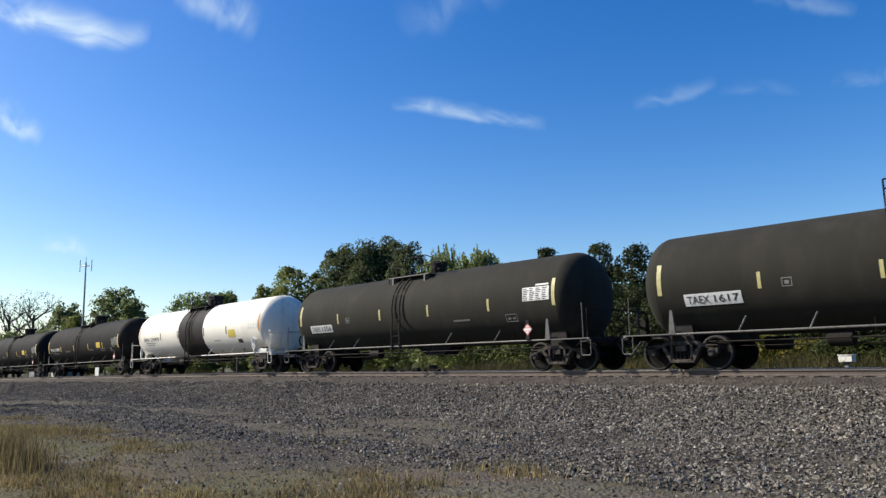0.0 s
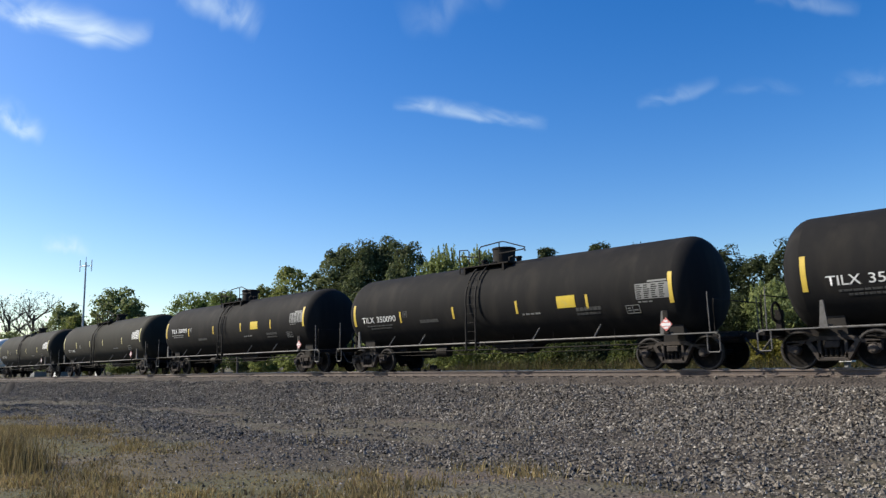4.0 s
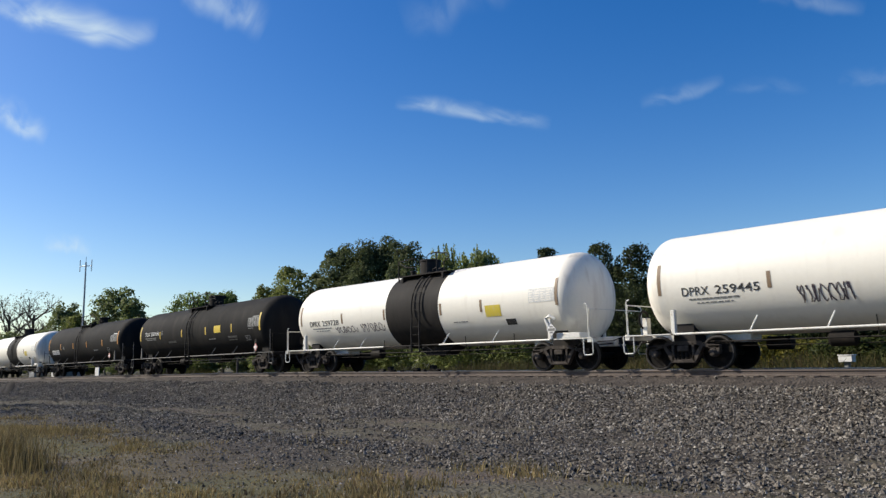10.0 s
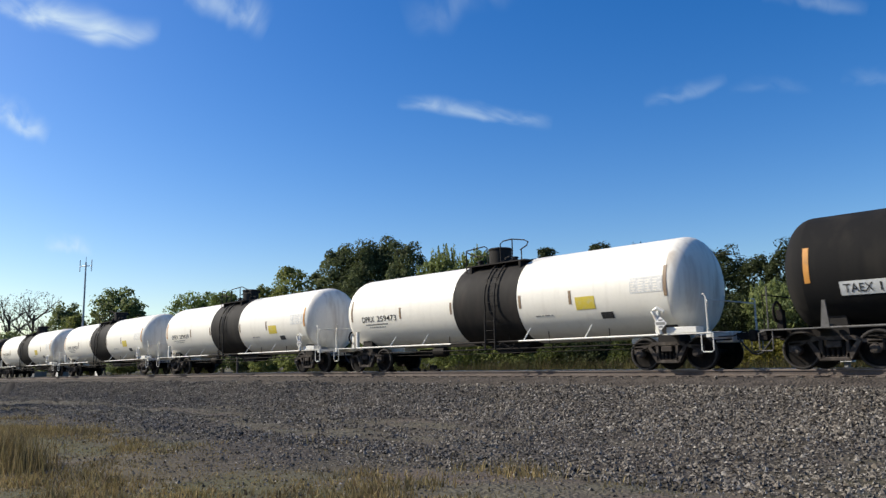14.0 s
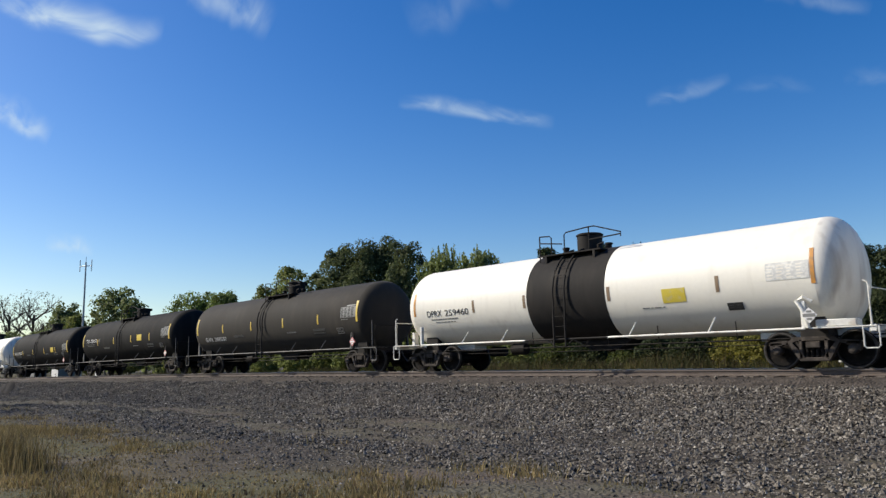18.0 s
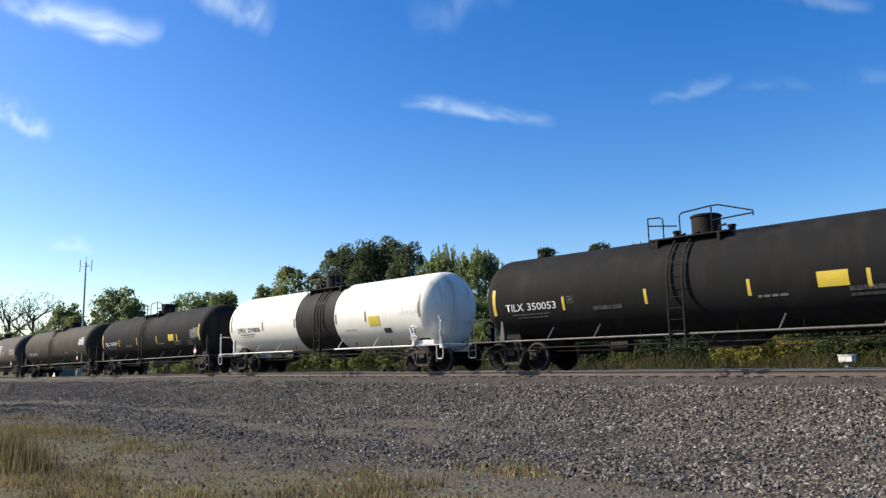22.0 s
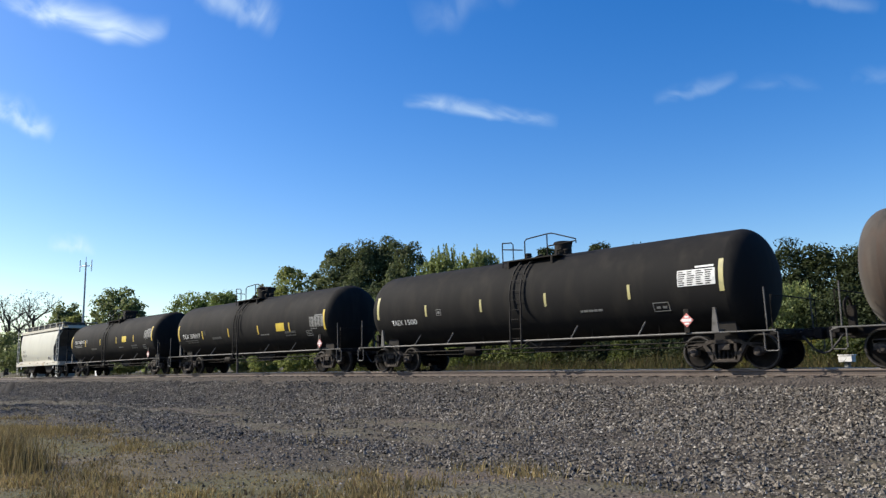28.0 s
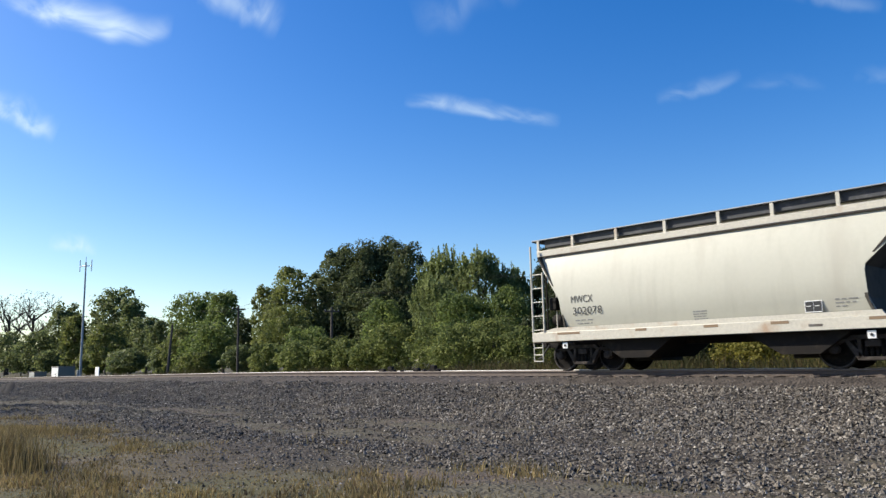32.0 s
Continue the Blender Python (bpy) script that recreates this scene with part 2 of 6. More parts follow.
LEAF = {
    "dark": island_mat("leaves_dark_green", [(0.0481, 0.0663, 0.0299), (0.0755, 0.1007, 0.0439), (0.1121, 0.1399, 0.0658)], 0.7, 0.4),
    # deep: shade of the trees behind the train put into the leaf tone
    "deep": island_mat("leaves_shade_green", [(0.0205, 0.0297, 0.0117), (0.0338, 0.0474, 0.0179), (0.0534, 0.0705, 0.0269)], 0.7, 0.35),
    "green": island_mat("leaves_green", [(0.0825, 0.1205, 0.0381), (0.1208, 0.1723, 0.0533), (0.1750, 0.2303, 0.0745)], 0.6, 0.5),
    "mid": island_mat("leaves_grey_green", [(0.0840, 0.1155, 0.0497), (0.1313, 0.1698, 0.0692), (0.1902, 0.2271, 0.0999)], 0.6, 0.5),
    "olive": island_mat("leaves_olive", [(0.0904, 0.1201, 0.0373), (0.1326, 0.1654, 0.0523), (0.1795, 0.2065, 0.0736)], 0.6, 0.5),
    "light": island_mat("leaves_light_green", [(0.1144, 0.1534, 0.0599), (0.1773, 0.2270, 0.0898), (0.2631, 0.3129, 0.1347)], 0.6, 0.5),
    "shrub": island_mat("leaves_shrub", [(0.0386, 0.0533, 0.0149), (0.0601, 0.0791, 0.0217), (0.0901, 0.1086, 0.0329)], 0.6, 0.5),
    "bush": island_mat("leaves_bush", [(0.0936, 0.1246, 0.0378), (0.1482, 0.1869, 0.0567), (0.2184, 0.2549, 0.0882)], 0.7, 0.45),
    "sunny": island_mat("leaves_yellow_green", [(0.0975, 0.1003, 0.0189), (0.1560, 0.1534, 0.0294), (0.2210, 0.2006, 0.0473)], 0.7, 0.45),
    "bare": island_mat("leaves_sparse", [(0.0572, 0.0638, 0.0319), (0.0858, 0.0920, 0.0448), (0.1201, 0.1178, 0.0599)], 0.7, 0.3),
}
M_GRASS = island_mat("dry_grass", [(0.115, 0.088, 0.048), (0.18, 0.145, 0.070), (0.25, 0.20, 0.100), (0.35, 0.285, 0.155), (0.19, 0.165, 0.070), (0.16, 0.108, 0.072)], 0.8, 0.3, 0.2, 0.9, 0.65, 1.2, (1.08, 1.0, 0.85))
M_WEED = island_mat("green_weeds", [(0.0221, 0.0289, 0.0093), (0.0425, 0.0485, 0.0153), (0.0850, 0.0748, 0.0289), (0.0510, 0.0365, 0.0213)], 0.8, 0.3)
M_GRAVEL = island_mat("gravel_stones", [(0.014, 0.0125, 0.011), (0.056, 0.050, 0.043), (0.132, 0.119, 0.103), (0.172, 0.155, 0.134), (0.102, 0.085, 0.069), (0.32, 0.295, 0.262)], 0.9, 0.0, 0.1, 0.5, 0.85, 1.12, (1.02, 1.0, 0.95))
M_STREAK = island_mat("low_grey_grass", [(0.085, 0.080, 0.046), (0.12, 0.115, 0.068), (0.15, 0.14, 0.09), (0.10, 0.10, 0.052)], 0.9, 0.2)


def ground_mat():
    m = bpy.data.materials.new("gravel_and_grass")
    m.use_nodes = True
    n, l = m.node_tree.nodes, m.node_tree.links
    b = n["Principled BSDF"]
    tc = n.new("ShaderNodeTexCoord")
    sep = n.new("ShaderNodeSeparateXYZ")
    l.new(tc.outputs["Object"], sep.inputs[0])

    def noise(scale, detail=4, stretch=(1, 1, 1)):
        mp = n.new("ShaderNodeMapping")
        mp.inputs["Scale"].default_value = stretch
        l.new(tc.outputs["Object"], mp.inputs[0])
        t = n.new("ShaderNodeTexNoise")
        t.inputs["Scale"].default_value, t.inputs["Detail"].default_value = scale, detail
        l.new(mp.outputs[0], t.inputs["Vector"])
        return t.outputs[0]

    def math_node(op, a, c):
        q = n.new("ShaderNodeMath")
        q.operation = op
        for i, s in enumerate((a, c)):
            if isinstance(s, (int, float)):
                q.inputs[i].default_value = s
            else:
                l.new(s, q.inputs[i])
        return q.outputs[0]

    def ramp(v, lo, hi):
        r = n.new("ShaderNodeMapRange")
        r.inputs[1].default_value, r.inputs[2].default_value = lo, hi
        l.new(v, r.inputs[0])
        return r.outputs[0]

    def mixc(f, a, c):
        q = n.new("ShaderNodeMix")
        q.data_type = "RGBA"
        l.new(f, q.inputs["Factor"])
        for i, s in ((6, a), (7, c)):
            if isinstance(s, tuple):
                q.inputs[i].default_value = (*s, 1)
            else:
                l.new(s, q.inputs[i])
        return q.outputs[2]

    vor = n.new("ShaderNodeTexVoronoi")
    vor.inputs["Scale"].default_value = 16
    l.new(tc.outputs["Object"], vor.inputs["Vector"])
    tone = n.new("ShaderNodeSeparateColor")
    l.new(vor.outputs["Color"], tone.inputs[0])
    stone = mixc(tone.outputs[0], (0.026, 0.0225, 0.0195), (0.108, 0.094, 0.08))
    stone = mixc(ramp(noise(0.5), 0.4, 0.65), stone, (0.055, 0.046, 0.037))
    soil = mixc(ramp(noise(14.0, 6), 0.3, 0.7), (0.046, 0.038, 0.026), (0.120, 0.098, 0.060))
    soil = mixc(ramp(noise(0.35), 0.45, 0.62), soil, (0.07, 0.066, 0.03))
    # grass grows near the camera's side, in streaks on the gravel, and beyond the track
    y = sep.outputs[1]
    wob = math_node("MULTIPLY", math_node("SUBTRACT", noise(0.22), 0.5), 7.0)
    near = ramp(math_node("ADD", y, wob), -12.6, -14.6)
    streak = math_node("MULTIPLY", ramp(noise(0.35, 4, (0.35, 1.6, 1)), 0.46, 0.60), ramp(y, -5.6, -7.5))
    far = ramp(math_node("ADD", y, wob), 4.0, 6.5)
    grass = math_node("MAXIMUM", math_node("MAXIMUM", near, math_node("MULTIPLY", streak, 0.4)), far)
    col = mixc(grass, stone, soil)
    att = n.new("ShaderNodeAttribute")
    att.attribute_name = "bare"
    earth = mixc(ramp(noise(7.0, 7), 0.3, 0.7), (0.060, 0.052, 0.038), (0.125, 0.113, 0.080))
    earth = mixc(ramp(noise(0.9, 3), 0.45, 0.65), earth, (0.092, 0.072, 0.058))
    col = mixc(math_node("MULTIPLY", att.outputs["Fac"], 0.85), col, earth)
    # rust and brake dust beside the rails
    ab = n.new("ShaderNodeMath")
    ab.operation = "ABSOLUTE"
    l.new(y, ab.inputs[0])
    col = mixc(ramp(math_node("ADD", ab.outputs[0], math_node("MULTIPLY", noise(1.5), 0.5)), 2.70, 2.45), col, mixc(ramp(noise(3.0, 6), 0.35, 0.65), (0.042, 0.035, 0.030), (0.080, 0.067, 0.056)))
    l.new(col, b.inputs["Base Color"])
    b.inputs["Roughness"].default_value = 0.92
    b.inputs["Specular IOR Level"].default_value = 0.2
    bp = n.new("ShaderNodeBump")
    bp.inputs["Strength"].default_value, bp.inputs["Distance"].default_value = 0.8, 0.05
    bare = math_node("MULTIPLY", math_node("SUBTRACT", 1.0, vor.outputs["Distance"]), math_node("SUBTRACT", 1.0, grass))
    l.new(math_node("ADD", bare, math_node("MULTIPLY", noise(9.0, 6), 0.6)), bp.inputs["Height"])
    l.new(bp.outputs[0], b.inputs["Normal"])
    return m


def cloud_mat(alpha):
    m = bpy.data.materials.new("cloud_wisp")
    m.use_nodes = True
    n, l = m.node_tree.nodes, m.node_tree.links
    uv = n.new("ShaderNodeUVMap")
    sep = n.new("ShaderNodeSeparateXYZ")
    l.new(uv.outputs[0], sep.inputs[0])

    def hump(v, p):
        a = n.new("ShaderNodeMath")
        a.operation = "MULTIPLY_ADD"
        l.new(v, a.inputs[0])
        a.inputs[1].default_value, a.inputs[2].default_value = 2, -1
        s = n.new("ShaderNodeMath")
        s.operation = "MULTIPLY"
        l.new(a.outputs[0], s.inputs[0])
        l.new(a.outputs[0], s.inputs[1])
        o = n.new("ShaderNodeMath")
        o.operation = "SUBTRACT"
        o.inputs[0].default_value = 1
        o.use_clamp = True
        l.new(s.outputs[0], o.inputs[1])
        w = n.new("ShaderNodeMath")
        w.operation = "POWER"
        l.new(o.outputs[0], w.inputs[0])
        w.inputs[1].default_value = p
        return w.outputs[0]

    def times(a, c):
        q = n.new("ShaderNodeMath")
        q.operation = "MULTIPLY"
        q.use_clamp = True
        for i, s in enumerate((a, c)):
            if isinstance(s, (int, float)):
                q.inputs[i].default_value = s
            else:
                l.new(s, q.inputs[i])
        return q.outputs[0]

    def field(scale, detail, bend, lo, hi, shift):
        mp = n.new("ShaderNodeMapping")
        mp.inputs["Scale"].default_value = scale
        mp.inputs["Rotation"].default_value = (0, 0, 0.35)
        mp.inputs["Location"].default_value = (alpha * 37 + shift, alpha * 11, 0)
        l.new(uv.outputs[0], mp.inputs[0])
        no = n.new("ShaderNodeTexNoise")
        no.inputs["Scale"].default_value, no.inputs["Detail"].default_value, no.inputs["Distortion"].default_value = 1.0, detail, bend
        l.new(mp.outputs[0], no.inputs["Vector"])
        r = n.new("ShaderNodeMapRange")
        r.interpolation_type = "SMOOTHSTEP"
        r.inputs[1].default_value, r.inputs[2].default_value = lo, hi
        l.new(no.outputs[0], r.inputs[0])
        return r.outputs[0]

    # dense along the lower edge, fraying out upwards in tufts
    wob = n.new("ShaderNodeMath")
    wob.operation = "MULTIPLY_ADD"
    l.new(field((2.6, 0.5, 1), 2, 0.4, 0.3, 0.7, 3), wob.inputs[0])
    wob.inputs[1].default_value = -0.22
    l.new(sep.outputs[1], wob.inputs[2])
    rise, fade = n.new("ShaderNodeMapRange"), n.new("ShaderNodeMapRange")
    rise.interpolation_type = fade.interpolation_type = "SMOOTHSTEP"
    rise.inputs[1].default_value, rise.inputs[2].default_value = 0.02, 0.30
    fade.inputs[1].default_value, fade.inputs[2].default_value = 0.78, 0.20
    l.new(wob.outputs[0], rise.inputs[0])
    l.new(wob.outputs[0], fade.inputs[0])
    body = times(times(rise.outputs[0], fade.outputs[0]), times(hump(sep.outputs[0], 0.8), hump(sep.outputs[1], 0.4)))
    a = times(times(body, field((2.8, 1.5, 1), 4, 0.8, 0.22, 0.72, 0)), 1.6 * alpha)
    # the wisps glow by themselves, in place of sunlight on them
    d, t, mx = n.new("ShaderNodeEmission"), n.new("ShaderNodeBsdfTransparent"), n.new("ShaderNodeMixShader")
    d.inputs[0].default_value = (0.78, 0.93, 1.0, 1)
    d.inputs[1].default_value = 0.72
    l.new(a, mx.inputs[0])
    l.new(t.outputs[0], mx.inputs[1])
    l.new(d.outputs[0], mx.inputs[2])
    l.new(mx.outputs[0], n["Material Output"].inputs[0])
    return m


# ---- mesh helpers ----
def box(bm, x0, x1, y0, y1, z0, z1, bev=0.0):
    r = bmesh.ops.create_cube(bm, size=1)
    vs = r["verts"]
    for v in vs:
        v.co = Vector((x0 + (v.co.x + 0.5) * (x1 - x0), y0 + (v.co.y + 0.5) * (y1 - y0), z0 + (v.co.z + 0.5) * (z1 - z0)))
    if bev:
        es = {e for v in vs for e in v.link_edges}
        bmesh.ops.bevel(bm, geom=list(es), offset=bev, segments=1, affect="EDGES")
    return bm


def pipe(bm, pts, r, seg=6, r1=None):
    """A round bar through pts."""
    pts = [Vector(p) for p in pts]
    rings = []
    for i, p in enumerate(pts):
        d = (pts[min(i + 1, len(pts) - 1)] - pts[max(i - 1, 0)]).normalized()
        side = d.cross(Vector((0, 0, 1)) if abs(d.z) < 0.9 else Vector((0, 1, 0))).normalized()
        up = side.cross(d)
        rad = r if r1 is None else r + (r1 - r) * i / (len(pts) - 1)
        rings.append([bm.verts.new(p + rad * (math.cos(a) * side + math.sin(a) * up)) for a in (k * math.tau / seg for k in range(seg))])
    for a, c in zip(rings, rings[1:]):
        for k in range(seg):
            bm.faces.new((a[k], a[(k + 1) % seg], c[(k + 1) % seg], c[k]))
    bm.faces.new(rings[0][::-1])
    bm.faces.new(rings[-1])
    return bm


def lathe(bm, prof, origin, axis="x", seg=24, ring=False):
    """prof: (along, radius) rows, turned about an axis through origin. ring: the outline closes on itself."""
    o = Vector(origin)
    rings = []
    for a, r in prof:
        row = []
        for k in range(seg):
            c, s = math.cos(k * math.tau / seg), math.sin(k * math.tau / seg)
            q = {"x": (a, r * c, r * s), "y": (r * s, a, r * c), "z": (r * c, r * s, a)}[axis]
            row.append(bm.verts.new(o + Vector(q)))
        rings.append(row)
    for a, c in zip(rings, rings[1:] + ([rings[0]] if ring else [])):
        for k in range(seg):
            bm.faces.new((a[k], a[(k + 1) % seg], c[(k + 1) % seg], c[k]))
    if not ring:
        bm.faces.new(rings[0][::-1])
        bm.faces.new(rings[-1])
    return bm


def slab(bm, pts, y0, y1):
    """A plate with the outline pts (x, z), from y0 to y1."""
    a = [bm.verts.new((x, y0, z)) for x, z in pts]
    c = [bm.verts.new((x, y1, z)) for x, z in pts]
    bm.faces.new(a)
    bm.faces.new(c[::-1])
    for k in range(len(pts)):
        j = (k + 1) % len(pts)
        bm.faces.new((a[j], a[k], c[k], c[j]))
    return bm


def finish(bm, name, material, smooth=True):
    bmesh.ops.recalc_face_normals(bm, faces=bm.faces)
    me = bpy.data.meshes.new(name)
    bm.to_mesh(me)
    bm.free()
    me.materials.append(material)
    if smooth:
        me.shade_smooth()
        me.set_sharp_from_angle(angle=radians(38))
    return me


def part(name, bm, material, parent, label="", smooth=True):
    """One mesh object under a thing or under a part; bm may be a bmesh or a mesh to share."""
    me = bm if isinstance(bm, bpy.types.Mesh) else finish(bm, name, material, smooth)
    ob = new(name, me)
    ob.parent = parent
    if label:
        tagged(ob, label)
    return ob


def B():
    return bmesh.new()


def wrap(me, r=RT + 0.006, side=-1):
    """Bends a flat mesh (x along, y = height above the rail, z = thickness) round the tank's side."""
    for v in me.vertices:
        a = math.asin(max(-0.98, min(0.98, (v.co.y - ZC) / RT)))
        rr = r + v.co.z
        v.co = (v.co.x, side * rr * math.cos(a), ZC + rr * math.sin(a))
    return me


def decal(x0, x1, z0, z1, side=-1, bm=None, rows=5):
    """A thin sticker on the tank's side between heights z0 and z1."""
    bm = bm or B()
    g = []
    for i in range(rows + 1):
        z = z0 + (z1 - z0) * i / rows
        a = math.asin(max(-0.98, min(0.98, (z - ZC) / RT)))
        g.append([bm.verts.new((x, side * (RT + o) * math.cos(a), ZC + (RT + o) * math.sin(a))) for x in (x0, x1) for o in (-0.01, 0.008)])
    for a, c in zip(g, g[1:]):
        bm.faces.new((a[1], a[3], c[3], c[1]))
        bm.faces.new((a[0], a[1], c[1], c[0]))
        bm.faces.new((a[3], a[2], c[2], c[3]))
    bm.faces.new((g[0][0], g[0][2], g[0][3], g[0][1]))
    bm.faces.new((g[-1][0], g[-1][1], g[-1][3], g[-1][2]))
    return bm


def lettering(text, x0, x1, z0, height, material, flat_y=None, bold=0.006, lift=0.0095):
    """Letters in the built-in font, bent round the tank or flat at y = flat_y."""
    cu = bpy.data.curves.new("lettering", "FONT")
    cu.body = text
    cu.size = 1.0
    cu.offset = bold
    cu.resolution_u = 3
    ob = bpy.data.objects.new("lettering", cu)
    me = bpy.data.meshes.new_from_object(ob)
    bpy.data.objects.remove(ob)
    bpy.data.curves.remove(cu)
    xs = [v.co.x for v in me.vertices]
    ys = [v.co.y for v in me.vertices]
    sx, sy = (x1 - x0) / (max(xs) - min(xs)), height / (max(ys) - min(ys))
    mx, my = min(xs), min(ys)
    for v in me.vertices:
        v.co = (x0 + (v.co.x - mx) * sx, z0 + (v.co.y - my) * sy, 0)
    if flat_y is None:
        wrap(me, RT + lift)
    else:
        for v in me.vertices:
            v.co = (v.co.x, flat_y, v.co.y)
    me.materials.clear()
    me.materials.append(material)
    return me


# ---- ground, track ----
def grade(x):
    """Fall of the line and of the ground beside it, towards the distance: level, a vertical curve, then 0.75 per cent."""
    u = np.clip(-27.0 - np.asarray(x, float), 0.0, 78.0)
    return -0.0075 * np.where(u < 16.0, u * u / 32.0, u - 8.0)


def profile(y):
    """Height of the ground across the track: ballast shoulder, its slope, the flat on both sides."""
    pts = [(-3000, -1.2), (-9, -1.2), (-5.9, -1.12), (-2.75, -0.46), (-2.25, -0.37), (-1.7, -0.225), (-1.3, -0.197), (1.3, -0.197), (1.7, -0.225), (2.8, -0.42), (4.6, -0.75), (9, -0.7), (40, -0.6), (4000, -0.6)]
    return np.interp(y, [p[0] for p in pts], [p[1] for p in pts])


def bare(x, y):
    """Where fine earth and low growth lie between the stones, in long patches along the line (0 to 1)."""
    p = np.array([noise.noise((a * 0.11, b * 0.55, 7)) + 0.45 * noise.noise((a * 0.45, b * 1.5, 9)) for a, b in zip(x, y)])
    return np.clip((p - 0.02) * 3.2, 0, 1) * np.clip((-4.8 - np.asarray(y)) * 0.6, 0, 1)


def ground():
    xs = np.concatenate([np.linspace(-3000, -300, 12), np.linspace(-250, -80, 18), np.linspace(-76, 16, 231), np.linspace(24, 120, 9), np.linspace(300, 3000, 8)])
    ys = np.concatenate([np.linspace(-2500, -100, 8), np.linspace(-60, -22, 9), np.linspace(-20, 8, 113), np.linspace(10, 60, 20), np.linspace(120, 3500, 10)])
    X, Y = np.meshgrid(xs, ys, indexing="ij")
    Z = profile(Y) + grade(X)
    for i, x in enumerate(xs):
        if -77 < x < 17:
            for j, y in enumerate(ys):
                if -20 <= y <= 8 and abs(y) > 2.3:
                    Z[i, j] += 0.10 * noise.noise((x * 0.35, y * 0.35, 0)) + 0.05 * noise.noise((x * 1.4, y * 1.4, 3))
    nx, ny = len(xs), len(ys)
    k = (np.arange(nx - 1)[:, None] * ny + np.arange(ny - 1)[None]).ravel()
    me = bpy.data.meshes.new("ground")
    me.from_pydata(np.stack([X, Y, Z], -1).reshape(-1, 3).tolist(), [], np.stack([k, k + ny, k + ny + 1, k + 1], 1).tolist())
    me.attributes.new("bare", "FLOAT", "POINT").data.foreach_set("value", bare(X.ravel(), Y.ravel()))
    me.materials.append(ground_mat())
    me.shade_smooth()
    ob = new("ground", me)
    return tagged(ob, "grey gravel ground with dry grass patches beside the railway", "ground", kind="structure")


GROUND = ground()


def sweep(bm, prof, xs):
    """A bar of the profile (y, z) along the line, following its grade."""
    rings = [[bm.verts.new((x, y, z + float(grade(x)))) for y, z in prof] for x in xs]
    for p, q in zip(rings, rings[1:]):
        for k in range(len(prof)):
            j = (k + 1) % len(prof)
            bm.faces.new((p[k], p[j], q[j], q[k]))
    bm.faces.new(rings[0])
    bm.faces.new(rings[-1][::-1])
    return bm


def rails():
    """Two steel rails with a rusty web and foot and a polished head."""
    half = [(0.076, -0.176), (0.076, -0.162), (0.030, -0.148), (0.010, -0.130), (0.010, -0.056), (0.030, -0.046)]
    head = [(0.037, -0.045), (0.037, -0.010), (0.030, -0.001), (0.0, 0.0)]
    xs = [-900, -300, -108] + [-105 + 3 * k for k in range(28)] + [-20, 300]
    for y in (-0.7525, 0.7525):
        track_rail = tagged(new("rail"), "rusty steel rail with a polished head", "rail", "rails", "structure")
        part("rail_body", sweep(B(), [(y + a, z) for a, z in half] + [(y - a, z) for a, z in half[::-1]], xs), M_RAIL, track_rail, smooth=False)
        part("rail_head", sweep(B(), [(y + a, z) for a, z in head] + [(y - a, z) for a, z in head[-2::-1]], xs), M_RAILTOP if y > 0 else M_RAILSIDE, track_rail, "polished rail head", False)


rails()


# ---- tank cars ----
def side_frame(side):
    bm = B()
    y0, y1 = side * 0.93, side * 1.09
    y0, y1 = min(y0, y1), max(y0, y1)
    slab(bm, [(-0.62, 0.66), (-0.45, 0.78), (0.45, 0.78), (0.62, 0.66), (0.50, 0.64), (0.40, 0.68), (-0.40, 0.68), (-0.50, 0.64)], y0, y1)
    for s in (-1, 1):
        p = [(s * 0.62, 0.66), (s * 0.50, 0.64), (s * 0.22, 0.28), (s * 0.36, 0.22)]
        slab(bm, p if s > 0 else p[::-1], y0, y1)
        box(bm, s * 0.90 - 0.17, s * 0.90 + 0.17, y0, y1, 0.56, 0.66, 0.02)
        q = [(s * 1.05, 0.66), (s * 1.05, 0.42), (s * 0.99, 0.42), (s * 0.95, 0.60), (s * 0.66, 0.60), (s * 0.56, 0.70)]
        slab(bm, q if s < 0 else q[::-1], y0, y1)
        box(bm, s * 0.30 - 0.04, s * 0.30 + 0.04, y0, y1, 0.26, 0.72, 0.01)
    box(bm, -0.36, 0.36, y0, y1, 0.18, 0.28, 0.02)
    return bm


def spring_mesh():
    return lathe(B(), [(0.28 + 0.024 * k, 0.05 if k % 2 else 0.038) for k in range(13)], (0, 0, 0), "z", 8)


def wheel_mesh(side):
    s = side
    return lathe(B(), [(s * 0.66, 0.10), (s * 0.68, 0.16), (s * 0.715, 0.24), (s * 0.71, 0.36), (s * 0.685, 0.385), (s * 0.685, 0.485), (s * 0.715, 0.487),
                       (s * 0.722, 0.459), (s * 0.815, 0.455), (s * 0.818, 0.385), (s * 0.775, 0.37), (s * 0.755, 0.25), (s * 0.80, 0.15), (s * 0.83, 0.11), (s * 0.83, 0.10)], (0, 0, 0), "y", 28)


def rim_mesh(side):
    s = side
    return lathe(B(), [(s * 0.724, 0.4605), (s * 0.812, 0.4570), (s * 0.820, 0.450), (s * 0.822, 0.415), (s * 0.816, 0.415), (s * 0.724, 0.45)], (0, 0, 0), "y", 28, True)


def cap_mesh(side):
    s = side
    return lathe(B(), [(s * 0.90, 0.115), (s * 1.10, 0.115), (s * 1.115, 0.10), (s * 1.12, 0.075), (s * 1.135, 0.07), (s * 1.14, 0.03)], (0, 0, 0), "y", 14)


RUN = {}


